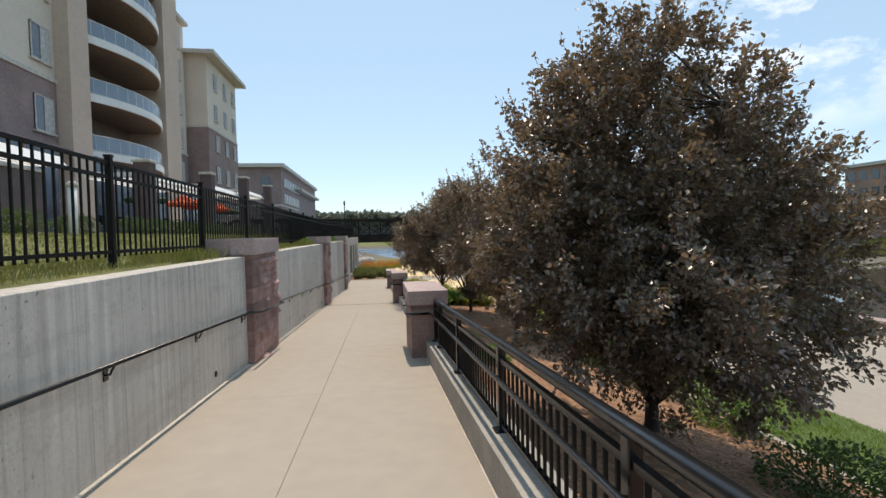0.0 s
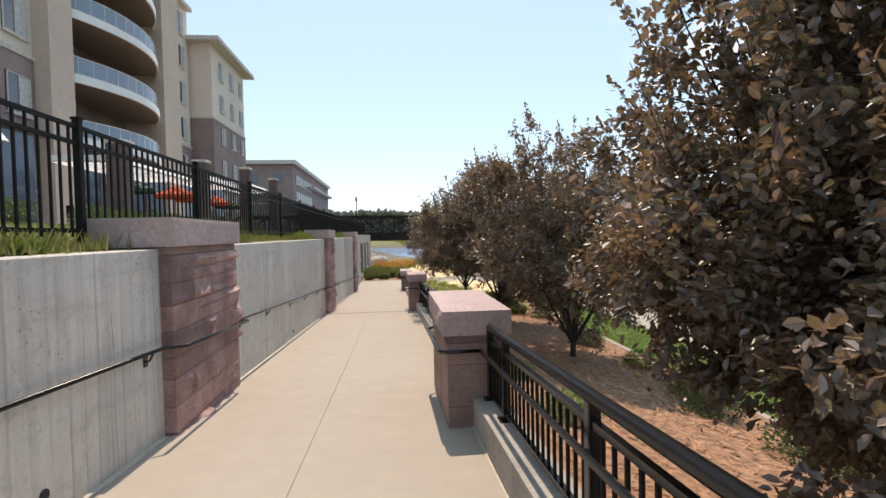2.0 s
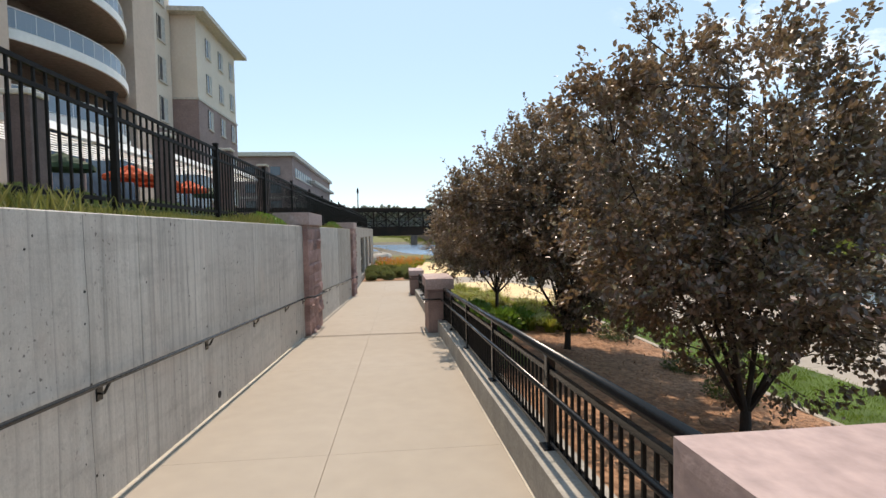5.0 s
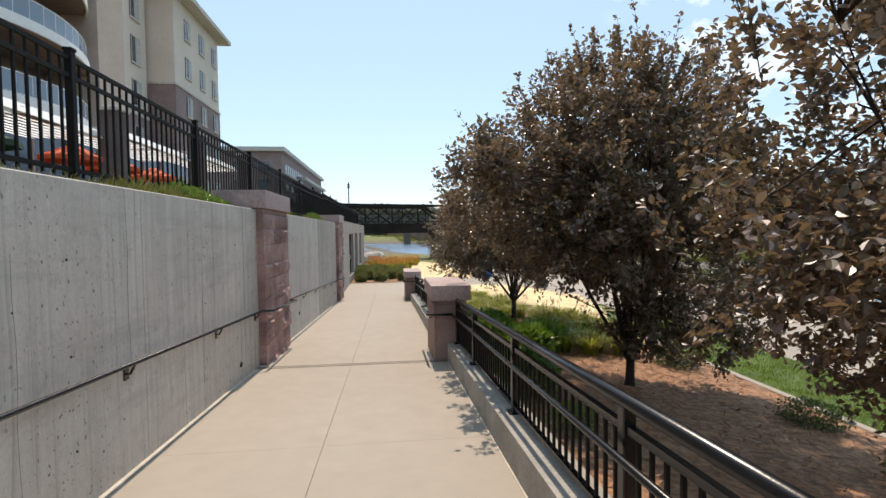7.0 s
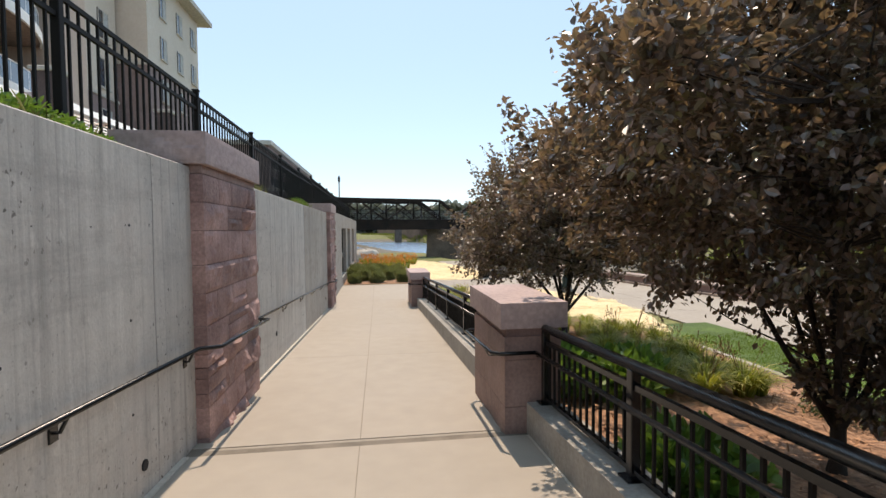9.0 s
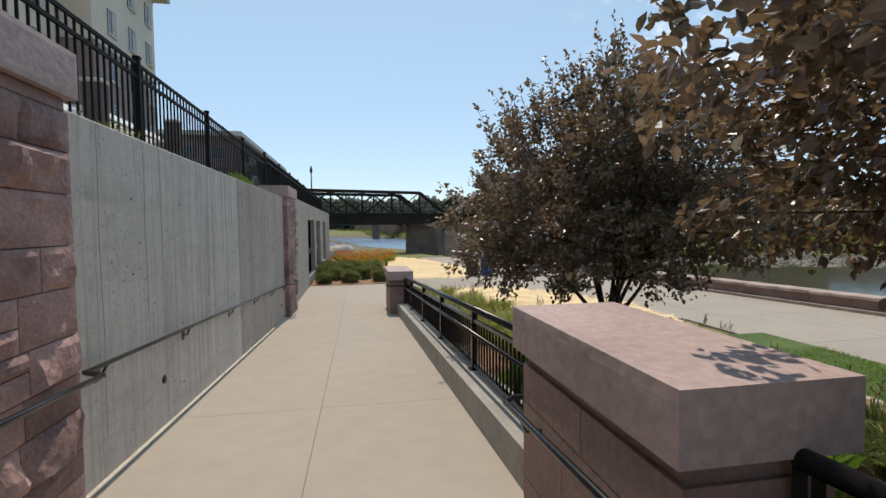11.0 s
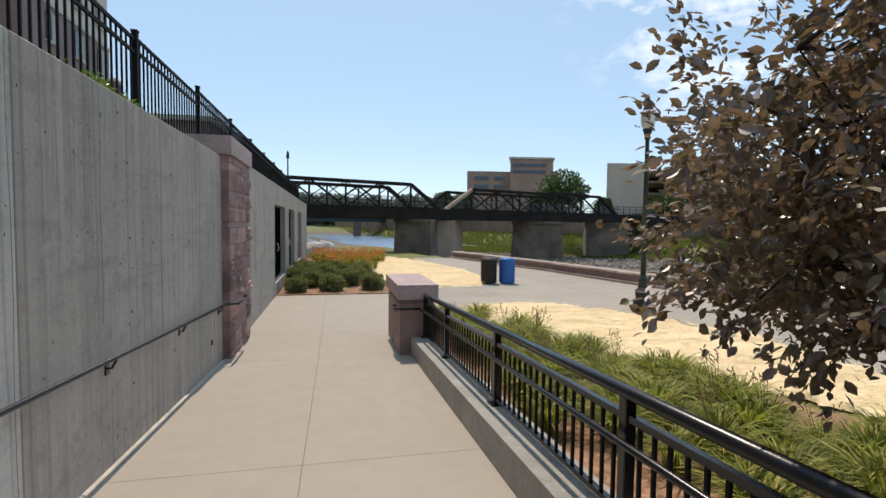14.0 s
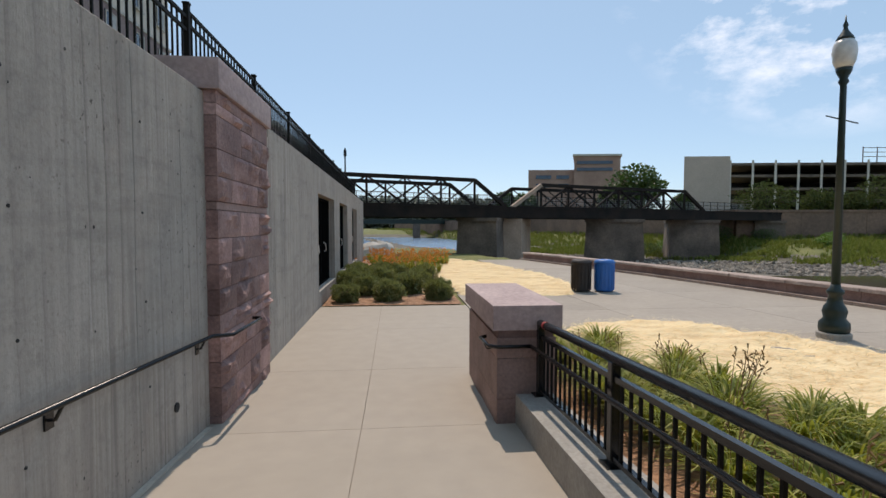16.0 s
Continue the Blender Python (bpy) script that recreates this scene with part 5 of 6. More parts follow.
# far town: brick hotel and parking garage
inn = thing("brick_building", "brown brick stepped building across the river", "building")


def far_dir(px, depth):
    """Place on the far bank: sideways share and distance along the view at the ramp's end."""
    f_, r_ = Vector((0.163, 0.9866, 0)), Vector((0.9866, -0.163, 0))
    return Vector((-0.3, 27.7, 0)) + f_ * depth + r_ * depth * px


def far_box(mb, p0, p1, depth, thick, z0, z1):
    a, b = far_dir(p0, depth), far_dir(p1, depth)
    back = Vector((0.172, 0.985, 0)) * thick + Vector((0.985, -0.172, 0)) * thick * (p0 * 0.8 + p1 * 0.2)
    pts = [a, b, b + back, a + back]
    return mb.add([(p.x, p.y, z0) for p in pts] + [(p.x, p.y, z1) for p in pts], [(4, 5, 6, 7), (0, 1, 5, 4), (1, 2, 6, 5), (2, 3, 7, 6), (3, 0, 4, 7), (3, 2, 1, 0)])


def pz(y, depth):
    return 2.1 + (406 - y) / 829 * depth


D1 = 170
part("wall", far_box(Mesh(), 0.105, 0.30, D1, 30, 3.6, pz(313, D1)), INN, inn)
part("upper_block", far_box(Mesh(), 0.195, 0.285, D1 - 2, 25, 3.6, pz(292, D1)), INN, inn)
part("cornice", far_box(Mesh(), 0.192, 0.288, D1 - 2.5, 26, pz(292, D1), pz(289, D1)), TRIM, inn)
for k, (p0, p1, ya, yb) in enumerate([(0.12, 0.15, 322, 328), (0.16, 0.185, 322, 328), (0.20, 0.27, 300, 305), (0.20, 0.27, 311, 316), (0.12, 0.15, 336, 342), (0.16, 0.185, 336, 342)]):
    part("window_band", far_box(Mesh(), p0, p1, D1 - 2.3 if p0 > 0.19 else D1 - 0.3, 0.3, pz(yb, D1), pz(ya, D1)), STOREGLASS, inn)
D2 = 100
gar = thing("parking_garage", "beige concrete parking garage with open decks", "building")
part("stair_tower", far_box(Mesh(), 0.405, 0.492, D2, 3, 3.6, pz(293, D2)), PYLON, gar)
part("stair_tower", far_box(Mesh(), 0.835, 0.89, D2 + 1, 6, 3.6, pz(288, D2)), PYLON, gar)
for y in (303, 322, 343, 362):
    part("deck", far_box(Mesh(), 0.486, 0.835, D2 + 1, 20, pz(y + 4, D2), pz(y, D2)), PIER, gar)
for i in range(9):
    part("column", far_box(Mesh(), 0.49 + i * 0.0425, 0.4945 + i * 0.0425, D2 + 0.8, 0.8, 3.6, pz(299, D2)), BEIGE, gar)
# back wall coloured near-black for the shade inside the decks
part("back_wall", far_box(Mesh(), 0.486, 0.835, D2 + 14, 1, 3.6, pz(305, D2)), DARK, gar)

for i in range(7):
    q = 0.735 + i * 0.0258
    part("fence_post", far_box(Mesh(), q, q + 0.0022, D2 + 0.6, 0.3, pz(303, D2), pz(279, D2)), BRICK, gar)
for y in (280, 287, 294):
    part("fence_rail", far_box(Mesh(), 0.735, 0.892, D2 + 0.7, 0.15, pz(y + 0.8, D2), pz(y, D2)), PIER, gar)

# tan building farther along the far bank
fh = thing("tan_building", "tan brick building with blue windows across the river", "building", at=(104, 83, 3.6))
part("wall", Mesh().box(0, 26, 0, 14, 0, 12.5), INN, fh)
part("roof", Mesh().box(-0.6, 26.6, -0.6, 14.6, 12.5, 13.2), TRIM, fh)
for i in range(5):
    for z in (2.0, 6.0, 9.6):
        part("window", Mesh().box(-0.06, 0.0, 1.2 + 2.6 * i, 2.8 + 2.6 * i, z, z + 1.9), PANE, fh)
        part("window", Mesh().box(1.5 + 4.8 * i, 3.6 + 4.8 * i, -0.06, 0.0, z, z + 1.9), PANE, fh)

# ---- lamps and bins ----
def street_lamp(x, y, banner):
    l_ = thing("street_lamp", "dark green fluted street lamp with frosted acorn globe", "street lamp", "lamps along the promenade", at=(x, y, 0))
    part("footing", Mesh().lathe(0, 0, [(0.27, -0.05), (0.27, 0.10), (0.25, 0.12)], 16), CURB_CONC, l_)
    part("base", Mesh().lathe(0, 0, [(0.23, 0.12), (0.245, 0.2), (0.235, 0.3), (0.17, 0.38), (0.195, 0.5), (0.175, 0.58), (0.125, 0.66), (0.10, 0.80), (0.14, 0.85), (0.13, 0.89), (0.085, 0.94), (0.075, 1.0)], 16), GREEN_IRON, l_, smooth=True)
    part("pole", Mesh().lathe(0, 0, [(0.075, 1.0), (0.052, 4.55), (0.05, 4.6), (0.085, 4.66), (0.06, 4.72), (0.12, 4.84), (0.13, 4.9)], 12), GREEN_IRON, l_, smooth=True)
    part("globe", Mesh().lathe(0, 0, [(0.12, 4.90), (0.17, 5.02), (0.19, 5.18), (0.175, 5.32), (0.13, 5.40)], 16), GLOBE, l_, "frosted white acorn globe", True)
    part("finial", Mesh().lathe(0, 0, [(0.14, 5.40), (0.12, 5.45), (0.05, 5.56), (0.03, 5.62), (0.045, 5.66), (0.02, 5.72), (0.006, 5.84)], 12), GREEN_IRON, l_, smooth=True)
    part("banner_arm", Mesh().tube([(-0.32, 0, 4.05), (0.32, 0, 3.93)], 0.012, 6), GREEN_IRON, l_)
    if banner:
        part("banner", Mesh().box(0.06, 0.55, -0.006, 0.006, 2.75, 3.9), WHITE, l_, "pale cloth banner")
    return l_


street_lamp(7.6, 36.6, False)
street_lamp(7.85, 13.6, True)


def bin_(x, y, body, name, label):
    b_ = thing(name, label, "bin", at=(x, y, 0))
    part("body", Mesh().lathe(0, 0, [(0.26, 0.02), (0.29, 0.06), (0.30, 0.84), (0.29, 0.88)], 18), body, b_, smooth=False)
    for i in range(18):
        a = 2 * math.pi * i / 18
        part("slat", Mesh().bar((0.305 * math.cos(a), 0.305 * math.sin(a), 0.06), (0.31 * math.cos(a), 0.31 * math.sin(a), 0.85), 0.06, 0.012), body, b_)
    part("lid", Mesh().lathe(0, 0, [(0.32, 0.88), (0.33, 0.92), (0.28, 1.0), (0.16, 1.02), (0.15, 0.98)], 18), body, b_, smooth=True)
    return b_


bin_(5.42, 43.35, BROWN, "litter_bin", "dark brown slatted litter bin on the promenade")
bin_(6.16, 43.3, BLUE, "recycling_bin", "blue slatted recycling bin beside the litter bin")


# ---- straw mats ----
def inside(x, y, poly):
    c = False
    for (x0, y0), (x1, y1) in zip(poly, poly[1:] + poly[:1]):
        if (y0 > y) != (y1 > y) and x < (x1 - x0) * (y - y0) / (y1 - y0) + x0:
            c = not c
    return c


def straw_mat(poly, z0, label, seed):
    """A blown straw mat: a wavy sheet with a ragged rim and loose straws on it."""
    r = np.random.default_rng(seed)
    xs, ys_ = [p[0] for p in poly], [p[1] for p in poly]
    st = 0.11
    W_, H_ = int((max(xs) - min(xs)) / st) + 3, int((max(ys_) - min(ys_)) / st) + 3
    idx, mb, pts = {}, Mesh(), []

    def vid(i, j):
        if (i, j) not in idx:
            x, y = min(xs) + (i - 1) * st, min(ys_) + (j - 1) * st
            n1 = noise.noise(Vector((x * 0.9, y * 1.4, seed)))
            idx[i, j] = len(mb.v)
            mb.v.append((x + 0.05 * math.sin(j * 2.1 + i), y + 0.05 * math.cos(i * 1.7 + j * 3), z0 + 0.04 + 0.05 * n1 + 0.06 * (1 - abs(noise.noise(Vector((x * 0.8 + y * 1.6, y * 0.9 - x * 0.5, seed)))) * 3) * 0.5 + 0.022 * noise.noise(Vector((x * 4, y * 5, seed)))))
        return idx[i, j]

    for i in range(W_):
        for j in range(H_):
            x, y = min(xs) + (i - 0.5) * st, min(ys_) + (j - 0.5) * st
            w = 0.22 * noise.noise(Vector((x * 1.3, y * 1.3, seed + 9)))
            if inside(x + w, y + w, poly):
                mb.f.append((vid(i, j), vid(i + 1, j), vid(i + 1, j + 1), vid(i, j + 1)))
                pts.append((x, y))
    # the rim lies down on the ground
    faces_at = collections.Counter(q for f in mb.f for q in f)
    mb.v = [(x, y, z if faces_at[q] > 3 else z0 - 0.01) for q, (x, y, z) in enumerate(mb.v)]
    t = thing("straw_mat", label, "straw mat", "straw mats on the bare ground")
    part("mat", mb, STRAW, t, smooth=True)
    pts = np.array(pts)
    n = len(pts) * 3
    c = pts[r.integers(0, len(pts), n)] + r.uniform(-0.15, 0.15, (n, 2))
    a = r.uniform(0, 2 * math.pi, n)
    L = r.uniform(0.05, 0.16, n)
    z = z0 + 0.06 + 0.05 * np.array([noise.noise(Vector((p[0] * 0.9, p[1] * 1.4, seed))) for p in c]) + r.uniform(0, 0.03, n)
    d = np.stack([np.cos(a) * L, np.sin(a) * L, r.uniform(-0.02, 0.03, n)], 1)
    s = np.stack([-np.sin(a) * 0.004, np.cos(a) * 0.004, np.zeros(n)], 1)
    o = np.stack([c[:, 0], c[:, 1], z], 1)
    v = np.stack([o - s, o + d - s, o + d + s, o + s], 1).reshape(-1, 3)
    k = np.arange(n) * 4
    tagged(part("loose_straw", flat("loose_straw", v, np.stack([k, k + 1, k + 2, k + 3], 1), STRAW_BIT), None, t), kind="stuff")


STRAW_BIT = leafmat("straw_bit", [(0.0, (0.66, 0.50, 0.26)), (0.5, (0.82, 0.66, 0.39)), (1.0, (0.90, 0.76, 0.49))], 0.7, 0.1, (0.6, 0.45, 0.2))
straw_mat([(2.3, 37.0), (3.4, 38.3), (5.2, 38.5), (6.3, 37.4), (7.2, 36.2), (8.3, 33.4), (7.9, 30.4), (7.1, 27.9), (6.3, 28.4), (5.2, 31.3), (3.0, 35.1)], 0.0, "pale yellow straw erosion mat beside the daylilies", 3)
straw_mat([(1.5, 42.8), (3.4, 42.3), (5.0, 42.6), (5.7, 45.0), (5.9, 49.0), (4.6, 55.5), (3.0, 58.5), (2.0, 55.0), (1.3, 48.0)], 0.0, "pale yellow straw erosion mat behind the shrubs", 4)


# ---- tufts, shrubs and grass ----
def blades(r, n, spread, height, width, bend, segs=3, base=0.04):
    """Arching strap leaves from one root."""
    a = r.uniform(0, 2 * math.pi, n)
    out = r.uniform(0.25, 1.0, n) * spread
    h = height * r.uniform(0.6, 1.1, n)
    root = np.stack([np.cos(a), np.sin(a), np.zeros(n)], 1) * (base * r.random(n))[:, None]
    dirn = np.stack([np.cos(a), np.sin(a), np.zeros(n)], 1)
    side = np.stack([-np.sin(a), np.cos(a), np.zeros(n)], 1)
    vs = []
    for s in range(segs + 1):
        q = s / segs
        rise = h * (q * (1 + bend) - bend * q * q * 1.6)
        w = width * (1 - q ** 2) + 0.0008
        c = root + dirn * (out * q ** 1.4)[:, None]
        c[:, 2] += rise
        vs += [c - side * w, c + side * w]
    v = np.stack(vs, 1).reshape(-1, 3)
    m = 2 * (segs + 1)
    k = np.arange(n)[:, None] * m
    f = np.concatenate([k + np.array([[2 * s, 2 * s + 1, 2 * s + 3, 2 * s + 2]]) for s in range(segs)])
    return v, f


rp = np.random.default_rng(21)
lily_kinds = []
for i in range(6):
    v, f = blades(rp, 200, 0.56, 0.60, 0.0105, 0.66, 5, 0.12)
    stems = Mesh()
    if i < 2:
        for k in range(6):
            a, h = rp.uniform(0, 6.3), rp.uniform(0.58, 0.78)
            tip = Vector((0.2 * math.cos(a), 0.2 * math.sin(a), h))
            stems.tube([(0, 0, 0), tip * 0.6 + Vector((0, 0, 0.05)), tip], [0.0035, 0.003, 0.002], 4, False)
            for b in range(4):
                stems.tube([tip - Vector((0, 0, 0.03 * b)), tip + Vector((rp.normal(0, 0.022), rp.normal(0, 0.022), rp.uniform(0.015, 0.045) - 0.03 * b))], [0.002, 0.0085], 4)
    lily_kinds.append((flat("leaves", v, f, LILY), stems.mesh("flower_stem", DRY) if stems.v else None))


def daylily(x, y, z, s, kind, a):
    t = thing("daylily", "arching green daylily clump with dried flower stems" if lily_kinds[kind][1] else "arching green daylily clump in mulch", "plant", "daylilies in the bed", at=(x, y, z))
    t.scale, t.rotation_euler.z = (s, s, s), a
    part("leaf_clump", lily_kinds[kind][0], None, t)
    if lily_kinds[kind][1]:
        part("flower_stem", lily_kinds[kind][1], None, t, "dried brown flower stem")


def lily_far(y):
    """Outer rim of the lily bed."""
    return 5.6 if y < 27 else 5.6 - (y - 27) * 0.33


yy = 22.9
while yy < 36.2:
    xx = 1.95
    while xx < lily_far(yy):
        jx, jy = xx + rp.uniform(-0.2, 0.2), yy + rp.uniform(-0.2, 0.2)
        if math.hypot(jx - 3.45, jy - 26.35) > 0.85 and not (yy < 25.5 and jx < 2.6) and not (yy < 29.5 and jx < 2.25):
            daylily(jx, jy, bed(jx, jy) + 0.02, rp.uniform(0.8, 1.2), int(rp.integers(0, 6)), rp.uniform(0, 6.3))
        xx += 0.58
    yy += 0.58

MINI = {}


def shrub(x, y, z, rad, h, material, label, n=2600, leaf=0.045, width=0.5, seed=0, name="shrub", group="", key=None):
    """A rounded bush: a few stems and many small leaves in a lumpy dome."""
    t = thing(name, label, "shrub", group, at=(x, y, z))
    t.rotation_euler.z = seed * 1.7
    if key and key in MINI:
        t.scale = (rad, rad, h)
        tagged(part("stem", MINI[key][0], None, t), kind="stuff")
        part("foliage", MINI[key][1], None, t)
        return t
    r = np.random.default_rng(seed + 40)
    R_, H_ = (1.0, 1.0) if key else (rad, h)
    st = Mesh()
    for i in range(7):
        a = 2 * math.pi * i / 7
        st.tube([(0.03 * math.cos(a), 0.03 * math.sin(a), -0.05), (0.3 * R_ * math.cos(a), 0.3 * R_ * math.sin(a), 0.4 * H_), (0.6 * R_ * math.cos(a), 0.6 * R_ * math.sin(a), 0.72 * H_)], [0.012, 0.009, 0.004], 4)
    p, u, q = crown_points(r, n, np.array([0, 0, 0.42 * H_]), np.array([R_, R_, 0.56 * H_]), 0.42 if key == "round" else 0.25, 0.3)
    p[:, 2] = np.maximum(p[:, 2], 0.02)
    sc = leaf / (rad if key else 1)
    v, f = leaves(p, u + np.array([0, 0, 0.2]), sc, width, 0.0, 0.8)
    ms, mf = st.mesh("stem", BARK), flat("foliage", v, f, material)
    if key:
        MINI[key] = (ms, mf)
        t.scale = (rad, rad, h)
    tagged(part("stem", ms, None, t), kind="stuff")
    part("foliage", mf, None, t)
    return t


# low shrubs in the mulch
for i, (x, y, rad, h) in enumerate([(5.9, 9.4, 0.75, 0.7), (6.0, 7.4, 0.7, 0.6), (5.2, 4.6, 0.8, 0.75), (5.9, 12.3, 0.55, 0.6), (5.4, 11.2, 0.5, 0.55), (5.9, 14.6, 0.4, 0.45), (5.6, 16.9, 0.45, 0.5), (2.4, 9.8, 0.45, 0.4), (5.9, 18.8, 0.45, 0.4), (2.2, 12.0, 0.35, 0.35), (4.9, 2.4, 0.8, 0.7), (6.0, 0.4, 0.8, 0.7), (5.8, 22.0, 0.5, 0.5), (2.0, 18.0, 0.3, 0.35)]):
    shrub(x, y, bed(x, y), rad, h, SHRUB if i % 2 == 0 else BRIGHT, "low green shrub in the mulch bed", 3000, 0.06, 0.5, i, group="low shrubs in the mulch", key="low%d" % (i % 2))
for i, (x, y) in enumerate([(1.9, 22.9), (2.3, 23.8), (1.75, 24.6), (2.8, 22.6), (2.4, 25.0), (3.3, 23.3), (1.8, 19.6)]):
    shrub(x, y, bed(x, y), 0.5, 0.62, BRIGHT, "bright broad-leaved green plant beside the railing", 750, 0.15, 0.6, 60 + i, group="broad-leaved plants by the railing", key="broad")

# shrub bed at the foot of the ramp
eb = Mesh()
ey = [41.05 + 0.4 * i for i in range(45)]
ex = [-2.3 + 0.4 * i for i in range(10)]
eb.add([(x, y, 0.02 + 0.03 * noise.noise(Vector((x * 3, y * 3, 0)))) for y in ey for x in ex], [(i * 10 + j, i * 10 + j + 1, i * 10 + j + 11, i * 10 + j + 10) for i in range(44) for j in range(9)])
solid("end_mulch_bed", eb, MULCH, "bark mulch bed at the foot of the wall", "mulch", kind="structure", smooth=True)
for i, (x, y, rad) in enumerate((x, y, r_ * 0.88) for x, y, r_ in [(-1.75, 41.7, 0.42), (-0.6, 41.8, 0.46), (0.75, 42.0, 0.46), (-0.05, 43.2, 0.52), (-1.3, 43.0, 0.5), (-0.9, 44.4, 0.55), (0.3, 44.9, 0.5), (-1.9, 44.6, 0.5), (-1.6, 46.0, 0.55), (-0.5, 46.2, 0.55), (0.6, 46.6, 0.5), (-1.9, 47.6, 0.5), (-0.9, 47.8, 0.5)]):
    shrub(x, y, 0.0, rad, rad * 1.45, ROUND, "rounded grey-green shrub in bark mulch", 5200, 0.045, 0.55, 80 + i, group="rounded shrubs at the foot of the ramp", key="round")
vL, fL = blades(rp, 60, 0.4, 0.6, 0.012, 0.55, 3, 0.08)
leafm = flat("leaves", vL, fL, LILY)
pp = np.stack([rp.normal(0, 0.22, 7), rp.normal(0, 0.22, 7), rp.uniform(0.45, 0.75, 7)], 1)
vP, fP = leaves(pp.repeat(6, 0), np.tile(np.array([[0, 0, 0.6]]), (42, 1)), 0.09, 0.45, -0.1, 0.8)
petalm = flat("blossoms", vP, fP, PETAL)
for i in range(96):
    x, y = rp.uniform(-2.0, 3.2), rp.uniform(48.8, 58.5)
    if x > 1.5 + (y - 48) * 0.13:
        continue
    t = thing("orange_daylily", "daylily clump in bloom with orange flowers", "plant", "orange daylilies behind the shrubs", at=(x, y, 0))
    t.rotation_euler.z = rp.uniform(0, 6.3)
    part("leaf_clump", leafm, None, t)
    part("blossom", petalm, None, t, "orange blossoms")


def grass(name, label, spots, h, n_per, seed, material=BLADE, width=0.004):
    """Many upright blades at the spots (x, y, z), as one sheet of stuff."""
    r = np.random.default_rng(seed)
    c = np.array(spots).repeat(n_per, 0)
    n = len(c)
    c[:, :2] += r.uniform(-0.12, 0.12, (n, 2))
    a = r.uniform(0, 2 * math.pi, n)
    hh = h * r.uniform(0.5, 1.3, n)
    tip = np.stack([np.cos(a) * hh * 0.5, np.sin(a) * hh * 0.5, hh], 1)
    s = np.stack([-np.sin(a) * width, np.cos(a) * width, np.zeros(n)], 1)
    m = tip * 0.55
    m[:, 2] += hh * 0.12
    v = np.stack([c - s, c + s, c + m + s * 0.7, c + tip, c + m - s * 0.7], 1).reshape(-1, 3)
    k = np.arange(n) * 5
    f = np.stack([k, k + 1, k + 2, k + 3, k + 4], 1)
    tagged(new(name, flat(name, v, f, material)), label, "grass", kind="stuff")


rg = np.random.default_rng(33)
BANK_BLADE = leafmat("bank_blade", [(0.0, (0.07, 0.11, 0.02)), (0.5, (0.16, 0.18, 0.045)), (1.0, (0.34, 0.29, 0.11))], 0.55, 0.3, (0.25, 0.26, 0.06))
grass("lawn_grass", "short mown green grass blades", [(x, y, 0.01) for x, y in zip(rg.uniform(6.82, 8.76, 5200), rg.uniform(-2, 27.5, 5200))], 0.055, 9, 1)
grass("bank_grass", "long green and yellow grass along the fence", [(x, y, upper(x)) for x, y in zip(rg.uniform(-3.6, -2.68, 2600), rg.uniform(-2, 40, 2600))], 0.075, 9, 2, BANK_BLADE)
grass("bank_turf", "sunlit green grass behind the fence", [(x, y, upper(x)) for x, y in zip(rg.uniform(-9.5, -3.4, 5200), rg.uniform(2, 45, 5200))], 0.05, 7, 3, BANK_BLADE, 0.007)
tuft = []
for yc, sp in ((18.7, 0.55), (17.9, 0.3), (11.6, 0.7), (12.9, 0.4), (24.6, 0.4), (31.0, 0.5), (29.2, 0.3), (7.4, 0.5)):
    tuft += [(rg.uniform(-2.9, -2.6), rg.normal(yc, sp), 3.38) for _ in range(22)]
grass("wall_weeds", "bright green weeds spilling over the wall top", tuft, 0.17, 8, 4, BANK_BLADE, 0.007)

# bark chips near the walk
nch = 9000
cx, cy = rg.uniform(1.2, 6.55, nch), rg.uniform(1.5, 26.5, nch)
cz_ = np.array([bed(a, b) for a, b in zip(cx, cy)]) + rg.uniform(0.03, 0.08, nch)
o = np.stack([cx, cy, cz_], 1)
d = rg.normal(0, 1, (nch, 3)) * np.array([1, 1, 0.25])
d = d / np.linalg.norm(d, axis=1)[:, None] * rg.uniform(0.025, 0.07, nch)[:, None]
s = np.cross(d, np.array([0, 0, 1.0])) * 0.28
v = np.stack([o - d - s, o + d - s * 0.6, o + d + s, o - d + s * 0.7], 1).reshape(-1, 3)
k = np.arange(nch) * 4
tagged(new("bark_chips", flat("bark_chips", v, np.stack([k, k + 1, k + 2, k + 3], 1), CHIP)), "loose red-brown bark chips on the bed", "mulch", kind="stuff")

# ---- river bed: rocks and bank plants ----
rocks = Mesh()
rk = random.Random(8)
for i in range(11000):
    x = rk.uniform(12, 62)
    y = (opposite(x) if x > 39 else 82 + (39 - x) * 0.9) - rk.uniform(12, 33)
    if x - shore(y) < 2.2:
        continue
    s = 0.045 + 0.22 * rk.random() ** 3
    z = ground_z(x, y)
    k = len(rocks.v)
    for dz, w in ((-0.5, 1.0), (0.4, 0.9), (0.85, 0.45)):
        for j in range(6):
            a = j * math.pi / 3 + i
            q = s * w * rk.uniform(0.75, 1.2)
            rocks.v.append((x + q * math.cos(a), y + q * math.sin(a), z + s * dz * rk.uniform(0.8, 1.1)))
    for l_ in range(2):
        for j in range(6):
            a, b = k + l_ * 6 + j, k + l_ * 6 + (j + 1) % 6
            rocks.f.append((a, b, b + 6, a + 6))
    rocks.f.append(tuple(k + 12 + j for j in range(6)))
solid("river_rocks", rocks, ROCK, "grey boulders and rubble on the river bed", "rocks", kind="stuff")
spots = []
